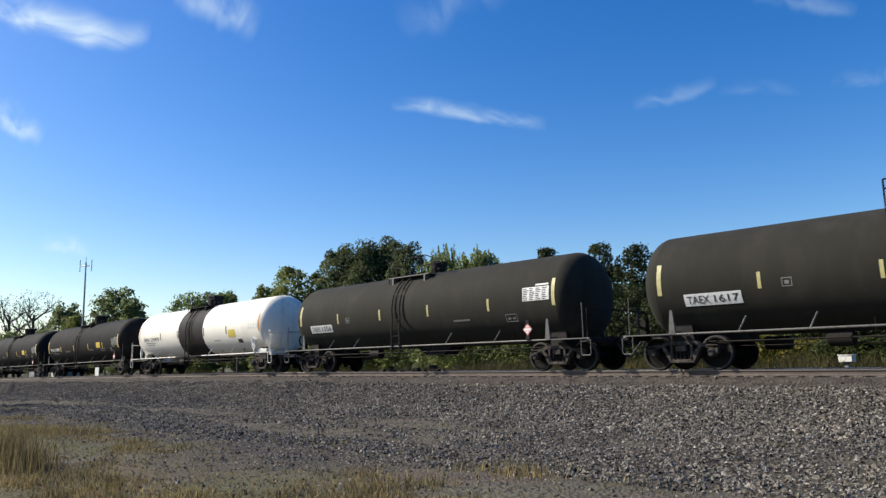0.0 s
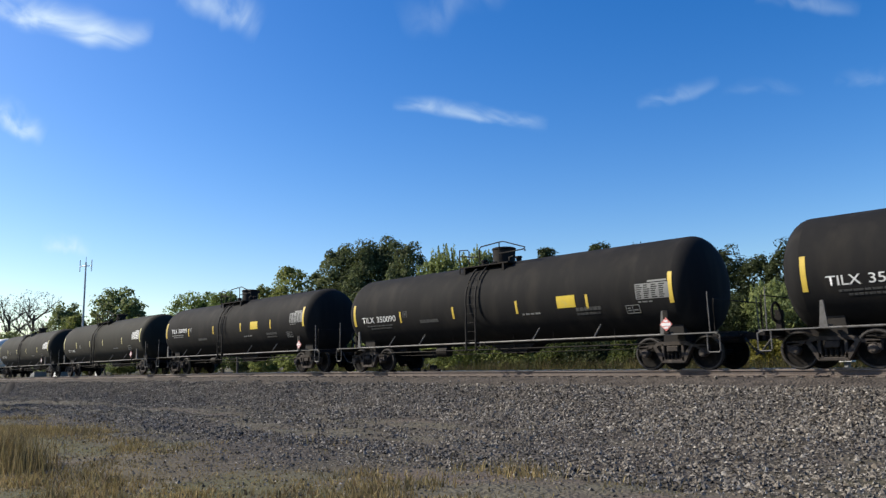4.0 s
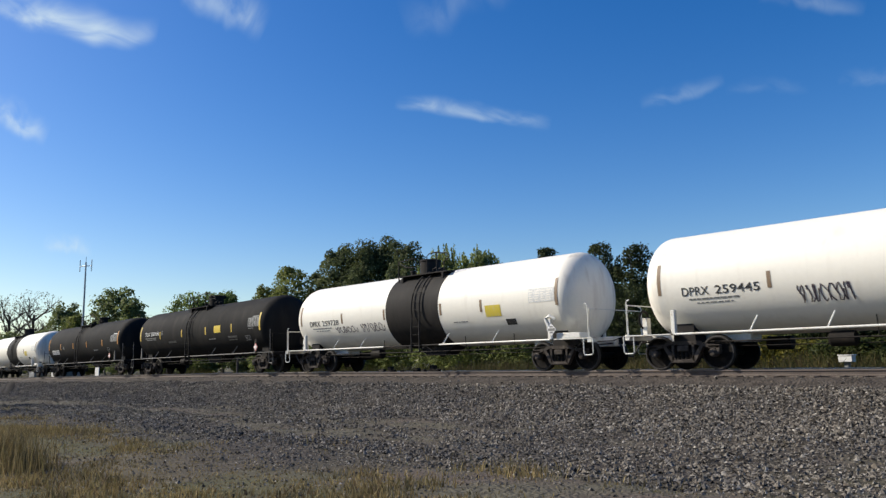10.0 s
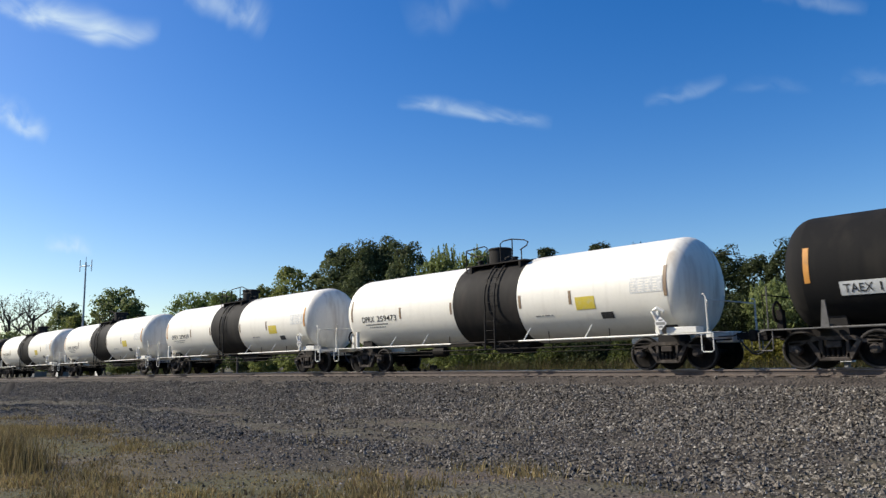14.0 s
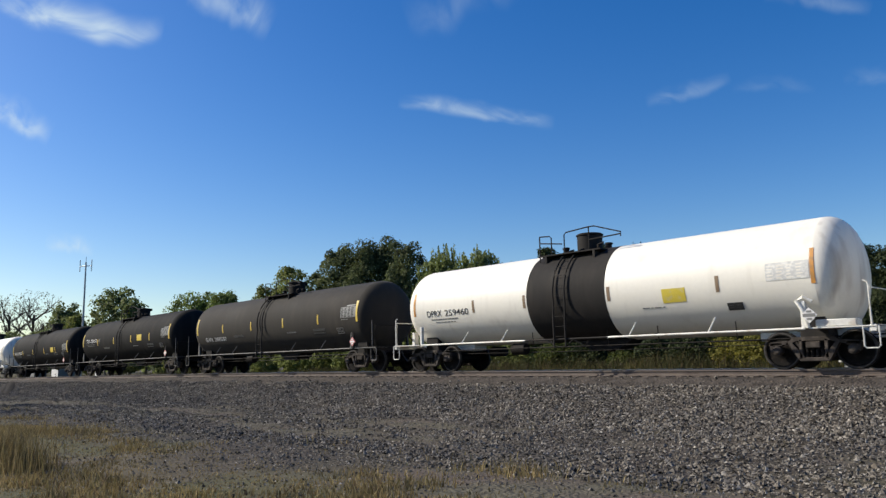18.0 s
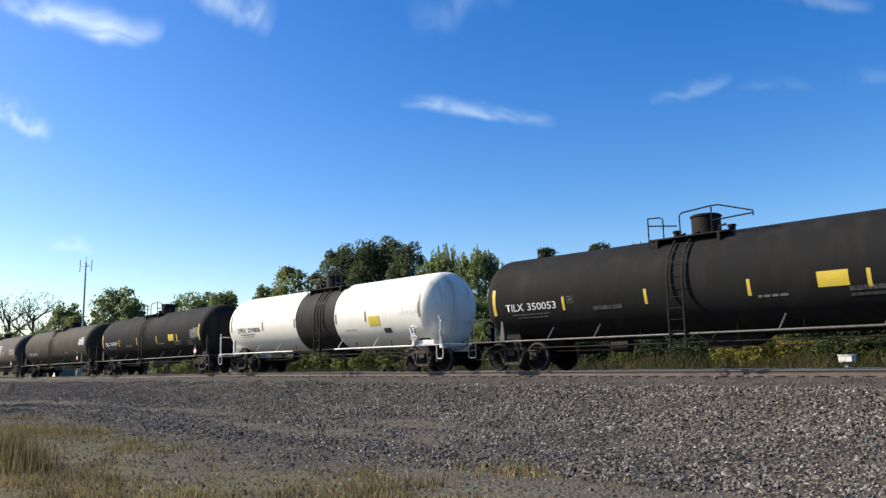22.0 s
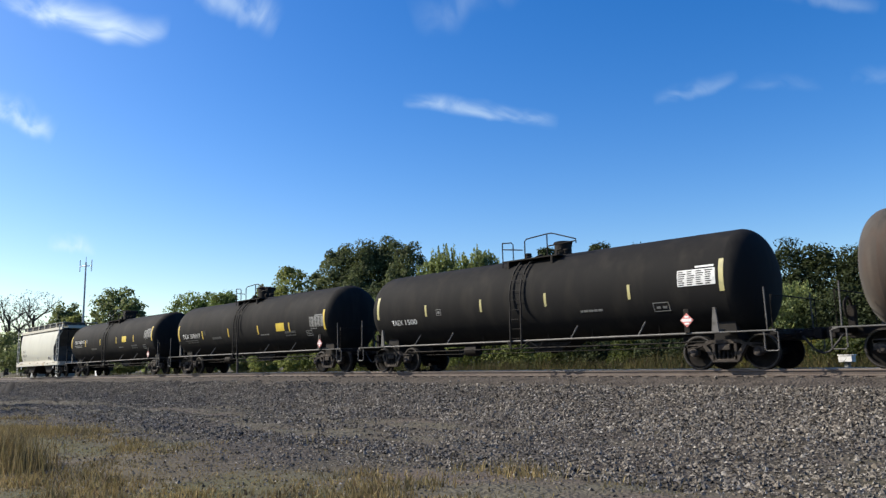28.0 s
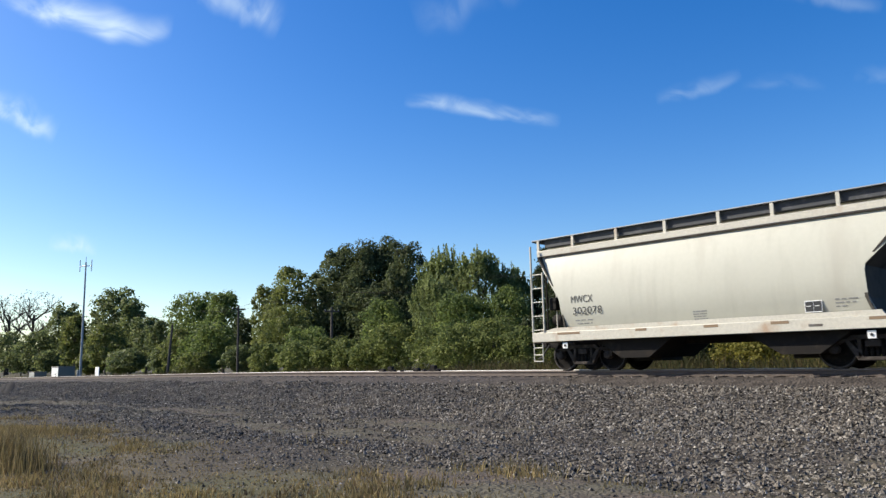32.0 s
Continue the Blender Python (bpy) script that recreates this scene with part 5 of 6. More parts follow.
def tree(x, y, top, w, kind, seed):
    rng = random.Random(seed)
    base = -0.7 + float(grade(x))
    w *= 1.18
    name = "shrub" if kind in ("shrub", "bush", "sunny") else "tree"
    ob = tagged(new(name), TREE_LABEL[kind], name, "shrubs by the track" if name == "shrub" else "trees beyond the track")
    ob.location = (x, y, base)
    h = top - base
    z0 = 0.0 if name == "shrub" else h * (0.10 if h < 9 else 0.16)
    dist = math.hypot(x, y + 20)
    leaf = min(0.30, max(0.08, dist * 0.0017))
    area = w * h
    count = int(min(21000, max(4000, 6.0 * area / (leaf * leaf))))
    if kind == "bare":
        count = 700
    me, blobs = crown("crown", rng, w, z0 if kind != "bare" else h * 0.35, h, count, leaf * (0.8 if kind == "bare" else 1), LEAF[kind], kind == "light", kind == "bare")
    bm = B()
    r = max(0.05, min(0.5, 0.022 * h)) * (1.5 if kind == "bare" else 1.0)
    pipe(bm, [(0, 0, -0.3), (0.02 * w, 0, h * 0.2), (-0.03 * w, 0.02 * w, h * 0.45), (0.02 * w, 0, h * 0.72)], r, 8, r * 0.35)
    if kind == "bare":
        for k in range(7):
            a = k * 2.4
            branch(bm, rng, Vector((0, 0, h * (0.28 + 0.06 * k))), Vector((math.cos(a), math.sin(a), 0.8)).normalized(), h * 0.2, r * 0.45, 3)
    else:
        for b in rng.sample(blobs, 8):
            p = Vector((0, 0, min(b[2] * 0.6, h * 0.6)))
            q = Vector(b[:3])
            pipe(bm, [p, (p + q) / 2 + Vector((0, 0, 0.05 * h)), q], r * 0.35, 5, r * 0.1)
    part("trunk", bm, M_GREYBARK if kind == "bare" else M_BARK, ob)
    part("crown", me, None, ob)
    return ob


TREES = [
    (-272.3, 46.0, 25.1, 6.0, "bare"),
    (-246.3, 46.0, 23.7, 6.2, "bare"),
    (-233.0, 36.0, 10.5, 5.2, "mid"),
    (-203.2, 36.0, 10.0, 4.6, "mid"),
    (-197.0, 40.0, 16.7, 4.2, "mid"),
    (-170.5, 34.0, 11.6, 3.3, "olive"),
    (-164.9, 40.0, 17.3, 5.3, "mid"),
    (-150.2, 38.0, 13.9, 3.2, "mid"),
    (-146.5, 32.0, 8.5, 3.8, "olive"),
    (-137.4, 36.0, 9.5, 3.2, "mid"),
    (-127.0, 34.0, 8.1, 2.4, "mid"),
    (-114.3, 34.0, 11.8, 4.2, "green"),
    (-104.3, 34.0, 11.5, 3.0, "green"),
    (-96.2, 28.0, 6.4, 3.9, "green"),
    (-105.9, 28.0, 5.6, 2.9, "olive"),
    (-98.3, 34.0, 7.4, 1.8, "dark"),
    (-92.4, 34.0, 11.9, 2.0, "olive"),
    (-85.9, 34.0, 13.1, 3.2, "olive"),
    (-77.5, 28.0, 7.1, 3.2, "olive"),
    (-70.2, 26.0, 4.4, 2.4, "green"),
    (-71.8, 22.0, 2.6, 1.8, "bush"),
    (-64.1, 21.0, 2.6, 2.0, "bush"),
    (-83.3, 40.0, 16.4, 3.1, "dark"),
    (-78.9, 42.0, 17.0, 4.0, "dark"),
    (-71.4, 42.0, 15.4, 3.1, "dark"),
    (-79.0, 43.0, 16.1, 5.7, "dark"),
    (-78.2, 40.0, 12.4, 4.3, "dark"),
    (-88.8, 40.0, 14.3, 1.9, "dark"),
    (-72.4, 40.0, 10.4, 4.1, "dark"),
    (-80.5, 38.0, 7.7, 3.6, "dark"),
    (-57.3, 22.0, 2.8, 1.4, "bush"),
    (-54.2, 24.0, 6.2, 2.2, "green"),
    (-50.0, 22.0, 3.6, 2.1, "bush"),
    (-52.7, 21.0, 2.5, 1.7, "bush"),
    (-51.9, 30.0, 10.6, 2.3, "light"),
    (-47.6, 30.0, 10.0, 2.1, "light"),
    (-45.2, 32.0, 8.4, 1.8, "light"),
    (-49.2, 26.0, 7.5, 2.1, "light"),
    (-43.6, 24.0, 5.9, 2.7, "green"),
    (-43.5, 20.0, 3.0, 1.7, "bush"),
    (-39.3, 19.0, 3.0, 2.0, "bush"),
    (-36.8, 20.0, 3.3, 2.0, "bush"),
    (-34.2, 20.0, 2.6, 1.5, "bush"),
    (-40.4, 26.0, 6.2, 2.2, "green"),
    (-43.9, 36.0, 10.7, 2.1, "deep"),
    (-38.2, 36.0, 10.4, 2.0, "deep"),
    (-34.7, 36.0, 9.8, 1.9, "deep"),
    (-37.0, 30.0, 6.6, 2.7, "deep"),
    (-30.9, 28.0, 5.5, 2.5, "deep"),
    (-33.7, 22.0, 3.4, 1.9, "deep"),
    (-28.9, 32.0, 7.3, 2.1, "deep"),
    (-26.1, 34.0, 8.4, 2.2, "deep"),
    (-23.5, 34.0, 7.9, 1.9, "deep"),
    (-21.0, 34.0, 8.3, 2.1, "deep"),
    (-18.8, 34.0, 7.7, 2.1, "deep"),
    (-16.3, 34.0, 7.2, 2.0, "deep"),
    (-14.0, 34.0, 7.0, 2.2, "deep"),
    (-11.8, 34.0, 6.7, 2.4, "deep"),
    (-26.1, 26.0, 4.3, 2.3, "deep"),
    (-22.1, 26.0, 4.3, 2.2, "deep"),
    (-18.5, 26.0, 4.4, 2.1, "light"),
    (-15.3, 26.0, 4.1, 2.1, "deep"),
    (-12.7, 26.0, 3.9, 2.1, "deep"),
    (-28.7, 17.0, 1.6, 1.4, "shrub"),
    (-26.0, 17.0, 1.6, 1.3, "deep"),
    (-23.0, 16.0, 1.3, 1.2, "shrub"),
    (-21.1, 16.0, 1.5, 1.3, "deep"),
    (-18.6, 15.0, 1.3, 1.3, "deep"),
    (-16.7, 15.0, 1.2, 1.2, "sunny"),
    (-14.6, 14.0, 1.2, 1.2, "sunny"),
    (-13.2, 14.0, 1.0, 1.2, "sunny"),
    (-11.3, 13.0, 1.0, 1.1, "shrub"),
    (-9.9, 13.0, 1.0, 1.1, "shrub"),
    (-8.7, 13.0, 0.9, 1.1, "shrub"),
    (-84.6, 26.0, 2.8, 1.8, "mid"),
    (-93.6, 25.0, 2.1, 3.0, "olive"),
    (-108.8, 27.0, 3.5, 2.0, "mid"),
    (-131.1, 30.0, 3.6, 3.4, "mid"),
    (-153.2, 32.0, 3.1, 2.8, "olive"),
    (-191.4, 36.0, 5.1, 3.7, "mid"),
    (-224.8, 38.0, 7.2, 5.0, "mid"),
    (-60.7, 22.0, 2.8, 1.6, "bush"),
]
for i, row in enumerate(TREES):
    tree(*row, 100 + i)
# two unseen trees, added so that their shade falls in streaks on the gravel
tree(-43.2, -13.6, 3.6, 1.3, "green", 300)
tree(-36.8, -15.7, 3.2, 1.1, "green", 301)


# far wood that closes the view behind the trees
def far_wood():
    g = np.random.default_rng(9)
    n = 26000
    x = g.uniform(-520, 160, n)
    hgt = 7.5 + 3.0 * np.sin(x * 0.045) + 2.0 * np.sin(x * 0.11 + 1) + 1.2 * np.sin(x * 0.33)
    hgt = np.where(x > -110, hgt * 0.75, hgt)
    c = np.stack([x, 62 + g.uniform(-5, 5, n), -0.7 + hgt * np.sqrt(g.random(n))], 1)
    t = g.normal(size=(n, 3))
    t /= np.linalg.norm(t, axis=1)[:, None]
    u = np.cross(t, g.normal(size=(n, 3)))
    u /= np.linalg.norm(u, axis=1)[:, None]
    s = 0.75
    v = np.stack([c - t * s, c + u * s * 0.6, c + t * s, c - u * s * 0.6], 1).reshape(-1, 3)
    me = bpy.data.meshes.new("far_wood")
    me.from_pydata(v.tolist(), [], np.arange(n * 4).reshape(-1, 4).tolist())
    me.materials.append(LEAF["mid"])
    tagged(new("far_wood", me), "band of distant green woodland", "woodland", kind="stuff")


far_wood()


# ---- gravel, grass ----
def place_z(x, y):
    z = profile(y) + grade(x)
    return z + np.array([0.10 * noise.noise((a * 0.35, b * 0.35, 0)) + 0.05 * noise.noise((a * 1.4, b * 1.4, 3)) if abs(b) > 2.3 else 0.0 for a, b in zip(x, y)])


def gravel():
    g = np.random.default_rng(4)
    n = 270000
    # more stones where the eye passes nearer
    x = -90 + 96 * g.random(n) ** 0.5
    y = np.where(g.random(n) < 0.45, g.uniform(-6.2, -0.95, n), g.uniform(-16.5, -5.0, n))
    keep = ~((np.abs(y + 0.08 * np.sin(x * 2.1) + 0.07 * np.sin(x * 5.3)) < 2.3) & (g.random(n) < 0.97))
    x, y = x[keep], y[keep]
    n = len(x)
    thin = g.random(n) < np.clip(1.0 - 0.84 * bare(x, y) - np.clip((-12.3 - y) * 0.35, 0, 0.72), 0.16, 1)
    x, y = x[thin], y[thin]
    n = len(x)
    s = (0.019 + 0.027 * g.random(n) ** 2) * np.where(y < -12.3, 0.65, np.where(y < -7, 0.9, 1.0))
    c = np.stack([x, y, place_z(x, y) + s * 0.25], 1)
    o = np.array([[1, 0, 0], [0, 1, 0], [-1, 0, 0], [0, -1, 0], [0, 0, 0.85]])
    ang = g.uniform(0, math.tau, n)
    v = o[None] * (0.7 + 0.6 * g.random((n, 5, 1))) * s[:, None, None]
    v = v + 0.25 * s[:, None, None] * g.normal(size=(n, 5, 3))
    ca, sa = np.cos(ang)[:, None], np.sin(ang)[:, None]
    v = np.stack([v[..., 0] * ca - v[..., 1] * sa, v[..., 0] * sa + v[..., 1] * ca, v[..., 2]], -1) + c[:, None]
    tri = np.array([[0, 1, 4], [1, 2, 4], [2, 3, 4], [3, 0, 4]])
    f = (tri[None] + 5 * np.arange(n)[:, None, None]).reshape(-1, 3)
    me = bpy.data.meshes.new("ballast")
    me.from_pydata(v.reshape(-1, 3).tolist(), [], f.tolist())
    me.materials.append(M_GRAVEL)
    tagged(new("ballast", me), "loose grey crushed stone ballast", "gravel", kind="stuff")


def blades(name, x, y, h, w, material, label, seed, lean=0.35):
    g = np.random.default_rng(seed)
    n = len(x)
    c = np.stack([x, y, place_z(x, y) - 0.01], 1)
    a = g.uniform(0, math.tau, n)
    side = np.stack([np.cos(a), np.sin(a), np.zeros(n)], 1) * w[:, None]
    tip = np.stack([g.normal(size=n) * lean, g.normal(size=n) * lean, np.ones(n)], 1) * h[:, None]
    midp = tip * np.array([0.35, 0.35, 0.6])[None]
    v = np.stack([c - side, c + side, c + midp + side * 0.6, c + midp - side * 0.6, c + tip], 1).reshape(-1, 3)
    k = 5 * np.arange(n)
    f = [(i, i + 1, i + 2, i + 3) for i in k.tolist()] + [(i + 3, i + 2, i + 4) for i in k.tolist()]
    me = bpy.data.meshes.new(name)
    me.from_pydata(v.tolist(), [], f)
    me.materials.append(material)
    return tagged(new(name, me), label, "grass", kind="stuff")


def grass():
    g = np.random.default_rng(12)
    n = 180000
    x = -46 + 46 * g.random(n) ** 0.55
    y = g.uniform(-17.9, -11.0, n)
    m = np.array([noise.noise((a * 0.22, b * 0.5, 2)) + 0.6 * noise.noise((a * 0.9, b * 1.1, 4)) for a, b in zip(x, y)])
    keep = g.random(n) < np.clip(np.clip((-13.1 - y) * 0.40, -0.7, 0.55) + m * 1.1 + 0.04, np.clip((-13.1 - y) * 0.40, 0.03, 0.6), 1)
    x, y = x[keep], y[keep]
    blades("dry_grass", x, y, (0.02 + 0.12 * g.random(len(x)) ** 2) * np.clip(0.8 + 1.4 * m[keep], 0.35, 2.0), 0.006 + 0.008 * g.random(len(x)), M_GRASS, "short dry yellow green grass", 1)
    # taller clump of stalks
    n = 2000
    x, y = g.normal(-14.2, 0.75, n), g.normal(-16.75, 0.28, n)
    blades("tall_grass", x, y, 0.2 + 0.55 * g.random(n), 0.004 + 0.005 * g.random(n), M_GRASS, "clump of tall dry grass stalks", 2, 0.18)
    # streaks of low grass on the gravel
    n = 80000
    x = -55 + 58 * g.random(n) ** 0.7
    y = g.uniform(-13, -6.0, n)
    keep = g.random(n) < 0.8 * bare(x, y)
    x, y = x[keep], y[keep]
    blades("grass_streak", x, y, 0.008 + 0.032 * g.random(len(x)) ** 2, 0.006 + 0.008 * g.random(len(x)), M_STREAK, "thin low grass in streaks on gravel", 3)
    # weeds beyond the track
    n = 70000
    x = -140 + 150 * g.random(n) ** 0.75
    y = g.uniform(4.2, 16, n)
    m = np.array([noise.noise((a * 0.25, b * 0.3, 5)) for a, b in zip(x, y)])
    hh = np.clip(0.25 + 0.9 * (m + 0.35) + (x > -30) * 0.35, 0.12, 1.5)
    blades("weeds", x, y, hh * (0.5 + 0.6 * g.random(n)), 0.012 + 0.02 * g.random(n), M_WEED, "tall green and yellow weeds beyond the track", 4, 0.3)


gravel()
grass()


# ---- trackside things ----
def earth_bank():
    bm = B()
    rng = random.Random(31)
    for off in (0.0, 1.5):
        rings = []
        for k in range(41):
            f = k / 40
            x, y = -56.0 - 14.0 * f - off, -6.9 + 4.0 * f + off * 0.5
            z = float(place_z(np.array([x]), np.array([y]))[0])
            h = 0.16 * math.sin(math.pi * min(1, 0.08 + f * 0.9)) + 0.03 * rng.random()
            rings.append([bm.verts.new((x + a * 0.3, y + a * 0.9 + rng.uniform(-0.05, 0.05), z + b * h - (0.05 if b == 0 else 0))) for a, b in ((-0.45, 0), (-0.2, 0.75), (0.0, 1.0), (0.2, 0.6), (0.45, 0))])
        for p, q in zip(rings, rings[1:]):
            for j in range(4):
                bm.faces.new((p[j], p[j + 1], q[j + 1], q[j]))
    ob = new("earth_bank", finish(bm, "earth_bank", M_EARTH))
    tagged(ob, "low ragged bank of dark earth beside the track", "earth bank", kind="structure")


def mast():
    ob = tagged(new("radio_mast"), "tall thin grey steel radio mast with antennas", "mast")
    ob.location = (-98.7, 12, -0.72 + float(grade(-98.7)))
    part("pole", pipe(B(), [(0, 0, 0), (0, 0, 7), (0, 0, 14.9)], 0.17, 12, 0.09), M_GALV, ob)
    part("base_plate", box(B(), -0.3, 0.3, -0.3, 0.3, 0, 0.12, 0.02), M_CONC, ob)
    part("crossarm", pipe(B(), [(-0.75, -0.45, 14.4), (0.75, 0.45, 14.4)], 0.05, 6), M_GALV, ob)
    for s in (-1, 1):
        part("antenna", pipe(B(), [(s * 0.75, s * 0.45, 13.7), (s * 0.75, s * 0.45, 15.2)], 0.05, 6), M_GALV, ob)
    part("antenna", pipe(B(), [(0, 0, 14.8), (0, 0, 15.6)], 0.03, 6), M_GALV, ob)
    part("cable_box", box(B(), -0.3, -0.05, -0.35, 0.0, 0.6, 1.4, 0.02), M_GALV, ob)


def cabinet(x, y, w, d, h, name, label, door_m, door_label):
    ob = tagged(new(name), label, "equipment cabinet", "trackside cabinets")
    ob.location = (x, y, -0.74 + float(grade(x)))
    part("body", box(B(), -w / 2, w / 2, -d / 2, d / 2, 0.15, h, 0.03), M_HUT, ob)
    part("plinth", box(B(), -w / 2 - 0.1, w / 2 + 0.1, -d / 2 - 0.1, d / 2 + 0.1, 0, 0.15, 0.01), M_CONC, ob)
    part("roof", box(B(), -w / 2 - 0.06, w / 2 + 0.06, -d / 2 - 0.06, d / 2 + 0.06, h, h + 0.07, 0.02), M_HUT, ob)
    part("door", box(B(), -w * 0.48, w * 0.48, -d / 2 - 0.03, -d / 2 + 0.005, 0.2, h - 0.06, 0.01), door_m, ob, door_label)
    part("door_handle", box(B(), w * 0.12, w * 0.15, -d / 2 - 0.07, -d / 2 - 0.03, h * 0.5, h * 0.5 + 0.15), M_STEEL, ob)


def small_things():
    earth_bank()
    mast()
    # hut: white panel paints the sunlit front, the grey green body its shaded side
    cabinet(-93.7, 8.5, 2.4, 1.8, 1.8, "signal_cabinet", "grey green signal hut with a white sunlit front", M_WPAINT, "white panel for the sunlit front")
    cabinet(-103.3, 8.5, 2.2, 1.4, 1.3, "relay_cabinet", "low grey metal relay cabinet beside the track", M_GALV, "grey metal door")
    sign = tagged(new("marker_post"), "plain white marker board on a post", "marker")
    sign.location = (-75.6, 6.0, -0.75 + float(grade(-75.6)))
    part("board", box(B(), -0.5, 0.5, -0.03, 0.03, 0.5, 1.55, 0.01), M_WPAINT, sign)
    part("post", pipe(B(), [(0, 0.06, -0.1), (0, 0.06, 1.5)], 0.04, 8), M_GALV, sign)
    block = tagged(new("white_box"), "small white box standing in the weeds", "box")
    block.location = (-8.1, 4.6, -0.75)
    part("body", box(B(), -0.20, 0.20, -0.16, 0.16, 0.84, 1.04, 0.02), M_WPAINT, block)
    part("post", box(B(), -0.07, 0.07, -0.07, 0.07, -0.1, 0.845), M_GALV, block)
    part("lid", box(B(), -0.22, 0.22, -0.18, 0.18, 1.04, 1.07, 0.01), M_WPAINT, block)
    # dark lineside pole that leans, and the wire poles
    for x, y, h, lean, arm in ((-73.6, 12, 5.6, 0.95, False), (-81.5, 24, 8.6, 0.0, True), (-62.4, 24, 7.0, 0.0, True)):
        ob = tagged(new("utility_pole"), "weathered wooden utility pole" if arm else "dark leaning wooden pole", "pole", "lineside poles")
        ob.location = (x, y, -0.75 + float(grade(x)))
        part("pole", pipe(B(), [(0, 0, -0.2), (lean * 0.5, 0, h * 0.5), (lean, 0, h)], 0.16, 8, 0.11), M_POLE, ob)
        if arm:
            part("crossarm", box(B(), -0.06, 0.06, -0.9, 0.9, h - 0.5, h - 0.38), M_POLE, ob)
            for k in (-0.8, -0.3, 0.3, 0.8):
                part("insulator", lathe(B(), [(h - 0.38, 0.03), (h - 0.3, 0.05), (h - 0.24, 0.03)], (0, k, 0), "z", 8), M_CONC, ob)
    wire = tagged(new("overhead_wire"), "thin overhead wires sagging between the poles", "wire", "lineside poles")
    for y in (23.2, 24.8):
        pts = [(-110 + 5 * k, y, 7.2 + 0.9 * ((k % 3.4 - 1.7) / 1.7) ** 2 - 0.05 * k) for k in range(19)]
        part("wire", pipe(B(), pts, 0.009, 4), M_STEEL, wire)
    # debris between the rails
    rng = random.Random(21)
    for x, w, h in ((-24.7, 0.34, 0.32), (-24.2, 0.26, 0.40), (-23.75, 0.18, 0.28), (-23.2, 0.12, 0.25), (-22.6, 0.30, 0.33), (-22.1, 0.2, 0.28), (-21.6, 0.30, 0.44), (-21.2, 0.16, 0.30)):
        bm = box(B(), -w, w, -0.12, 0.12, 0, h * 0.6, 0.03)
        box(bm, -w * 0.5, w * 0.4, -0.09, 0.09, h * 0.5, h, 0.03)
        for v in bm.verts:
            v.co += Vector((rng.uniform(-1, 1), rng.uniform(-1, 1), rng.uniform(-0.5, 0.5) if v.co.z > 0.1 else 0)) * 0.03
        ob = new("switch_fitting", finish(bm, "switch_fitting", M_STEEL, False))
        tagged(ob, "dark steel fitting lying between the rails", "track fitting", "track fittings")
        ob.location = (x, rng.uniform(-0.3, 0.0), -0.215)


small_things()


# ---- clouds ----
# start, end, sag, half thickness, drift over the clip, density
CLOUDS = [
    ((-2526, 438, 1127), (-2391, 951, 1104), 47, 76, (30, 61, 26), 0.62),
    ((-2308, 952, 1267), (-2224, 1254, 1150), 11, 98, (43, 65, 18), 0.34),
    ((-2028, 1693, 929), (-1634, 2112, 842), -13, 42, (39, 32, 10), 0.38),
    ((-1372, 2275, 883), (-1110, 2391, 945), 17, 46, (73, 33, 12), 0.13),
    ((-2639, 466, 813), (-2608, 700, 755), 0, 70, (13, 35, 16), 0.48),
    ((-2675, 724, 403), (-2632, 870, 392), 0, 42, (8, 22, 5), 0.35),
    ((-956, 2360, 1166), (-679, 2495, 1075), 0, 51, (65, 22, -2), 0.13),
    ((-798, 2539, 870), (-585, 2597, 869), 0, 42, (63, 16, 0), 0.08),
    ((-1925, 1637, 1206), (-1606, 1891, 1298), 0, 127, (46, 39, 8), 0.10),
    ((-1118, 2406, 894), (-877, 2513, 868), -8, 38, (70, 25, 6), 0.05),
]
WISPS = []


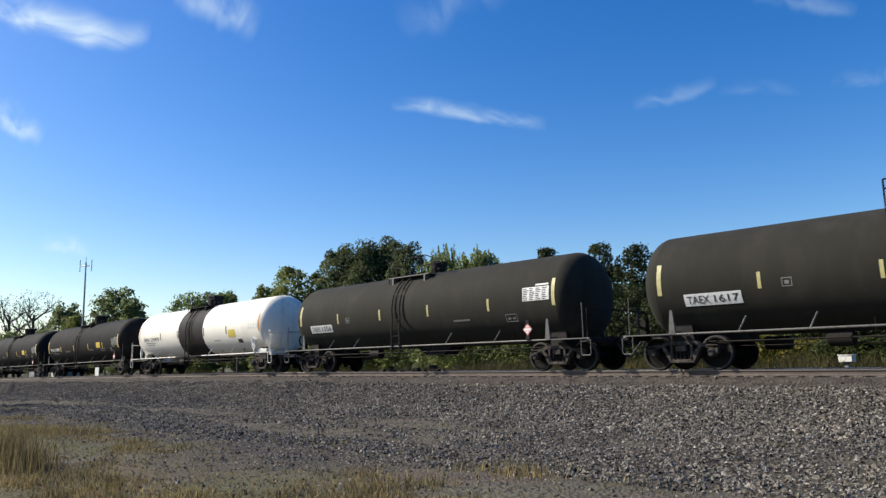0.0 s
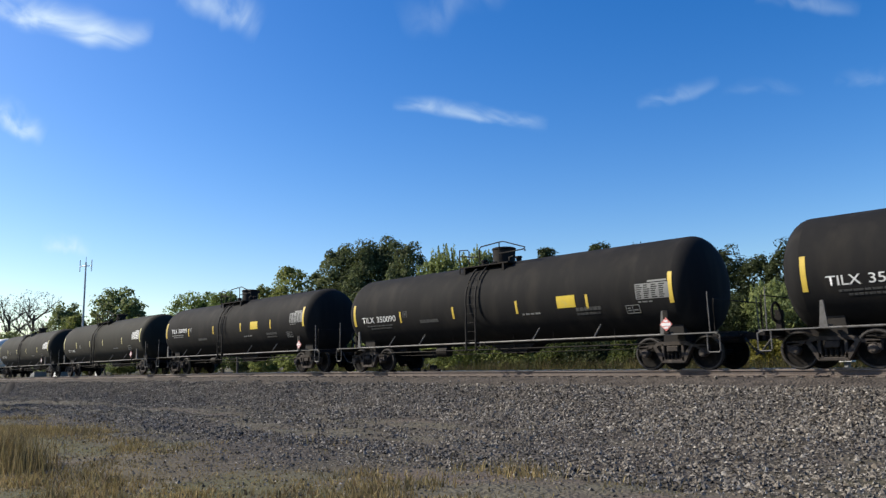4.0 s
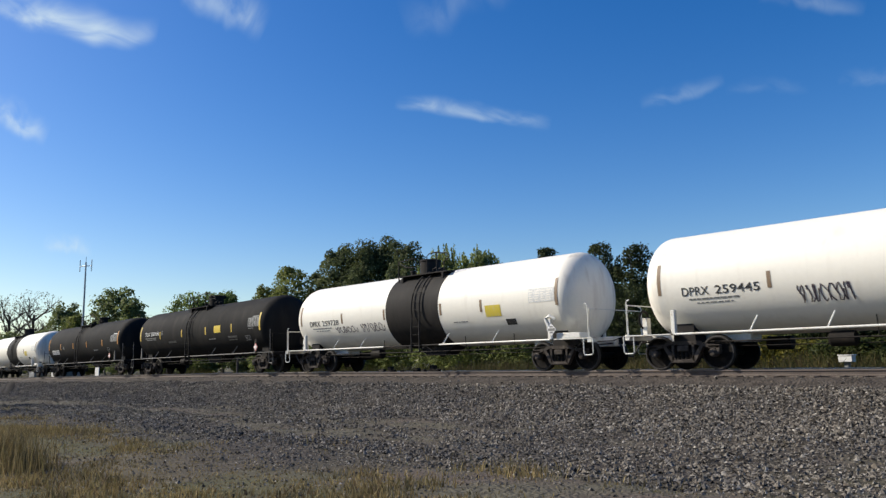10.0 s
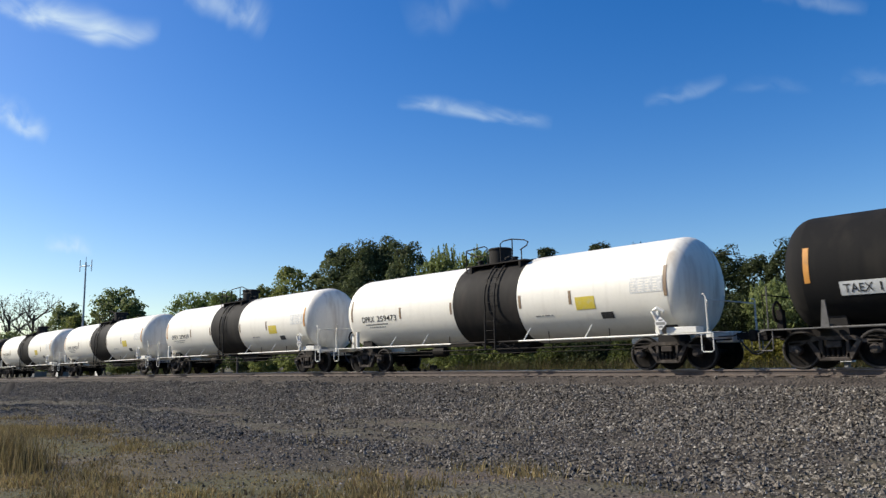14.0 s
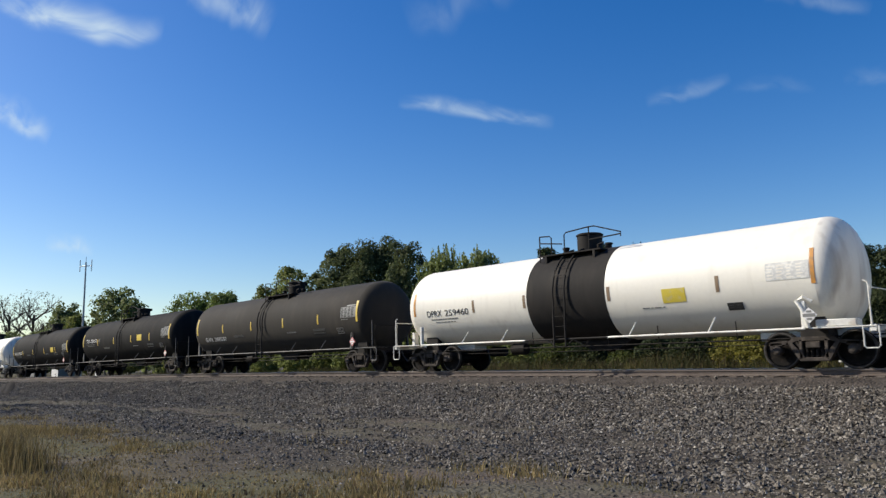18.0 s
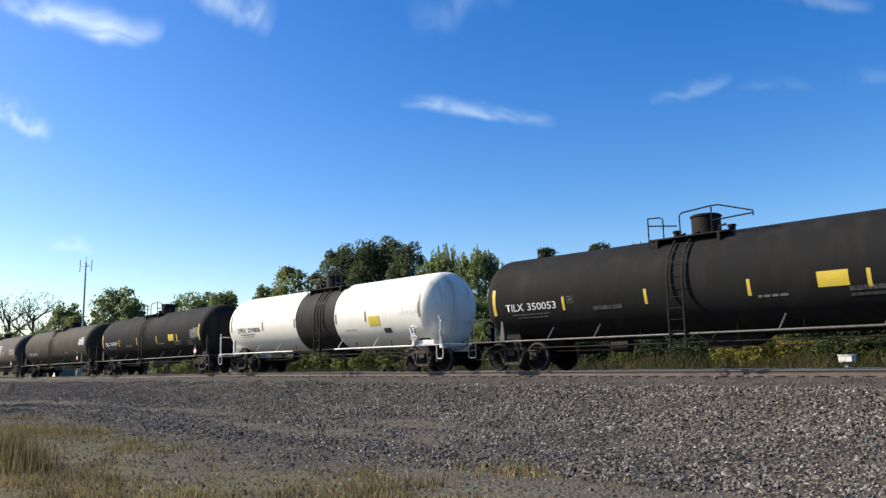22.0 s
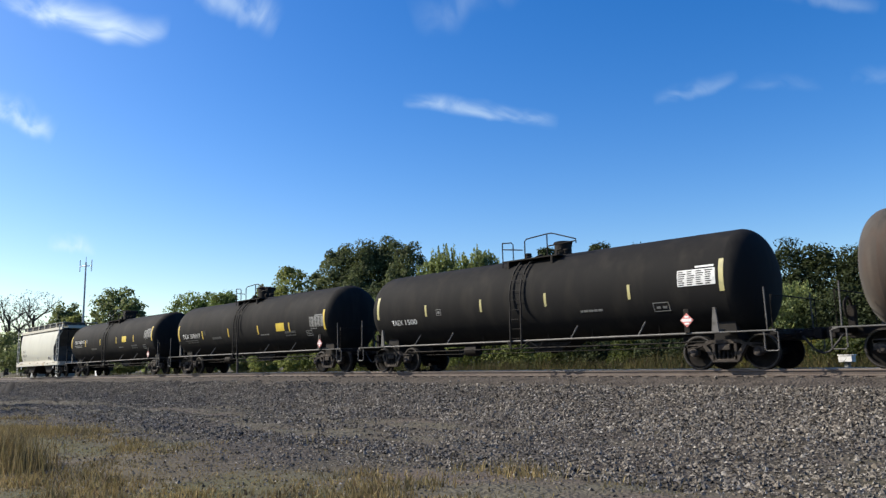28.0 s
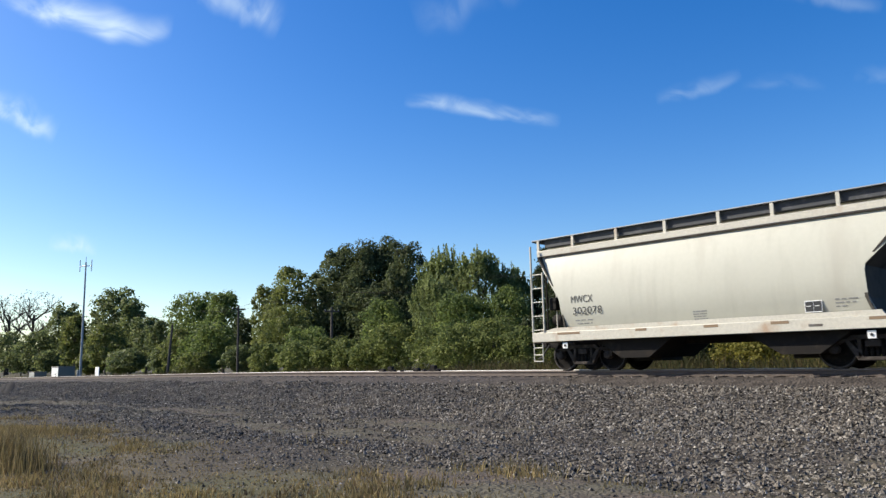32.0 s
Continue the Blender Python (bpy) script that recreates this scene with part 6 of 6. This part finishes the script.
def clouds():
    for p, q, sag, th, drift, alpha in CLOUDS:
        p, q = Vector(p), Vector(q)
        c = (p + q) / 2
        up = Vector((0, 0, 1))
        toward = c.normalized()
        along = q - p
        across = toward.cross(along).normalized()
        if across.z < 0:
            across = -across
        nu, nv = 24, 6
        vs, fs, uvs = [], [], []
        for i in range(nu + 1):
            u = i / nu
            o = p + along * u - c + up * (-sag * 4 * u * (1 - u))
            for j in range(nv + 1):
                w = j / nv
                vs.append(o + across * th * 2.6 * (w - 0.40) * (0.75 + 0.25 * math.sin(3.1 * u)))
                uvs.append((u, w))
        for i in range(nu):
            for j in range(nv):
                a = i * (nv + 1) + j
                fs.append((a, a + 1, a + nv + 2, a + nv + 1))
        me = bpy.data.meshes.new("cloud")
        me.from_pydata(vs, [], fs)
        layer = me.uv_layers.new(name="UVMap")
        for lp in me.loops:
            layer.data[lp.index].uv = uvs[lp.vertex_index]
        me.materials.append(cloud_mat(alpha))
        ob = tagged(new("cloud", me), "thin white wispy cloud in blue sky", "cloud", "clouds", "structure")
        WISPS.append((ob, c + Vector(EYE), Vector(drift)))


clouds()


# ---- sleepers ----
def sleepers():
    bed = tagged(new("track_bed"), "row of weathered wooden sleepers under the rails", "sleepers", kind="structure")
    me = finish(box(B(), -0.11, 0.11, -1.3, 1.3, -0.36, -0.175, 0.012), "sleeper", M_TIE, False)
    plate = finish(box(B(), -0.09, 0.09, -0.16, 0.16, -0.176, -0.160), "tie_plate", M_RAIL, False)
    rng = random.Random(2)
    for k in range(190):
        s = part("sleeper", me, None, bed)
        sx = -86 + 0.5 * k + rng.uniform(-0.04, 0.04)
        s.location = (sx, rng.uniform(-0.05, 0.05), float(grade(sx)))
        if k > 90:
            for y in (-0.7525, 0.7525):
                part("tie_plate", plate, None, s).location.y = y


sleepers()


# ---- what moves ----
def motions():
    turn = math.degrees(V / 0.457)
    for car, x in CARS:
        half = 4.05 if car is HOPPER else 6.855
        rows = []
        for t in sorted({0.0, 32.0, *(k / 2 for k in range(65) if -135 < x + V * k / 2 < 0)}):
            a, c = grade(x + V * t - half), grade(x + V * t + half)
            rows.append((t, pose(x + V * t, 0, float(a + c) / 2, 0, -math.degrees(math.atan2(c - a, 2 * half)), 0)))
        walk(car, rows)
        for ws in car.children:
            if ws.name.startswith("wheelset"):
                wx = ws.location.x
                # the wheels are keyed while the car is on the stretch before the camera
                k0, k1 = max(0, int((-125 - x) / V * 30)), min(960, int((25 - x) / V * 30))
                ks = sorted({0, 960, *range(k0, k1 + 1)})
                walk(ws, [(k / 30, pose(wx, 0, 0.457, 0, turn * min(max(k, k0), k1) / 30, 0)) for k in ks])
    for ob, c, d in WISPS:
        walk(ob, [(t, pose(*(c + d * (t / 32.0)))) for t in (0.0, 16.0, 32.0)])


motions()
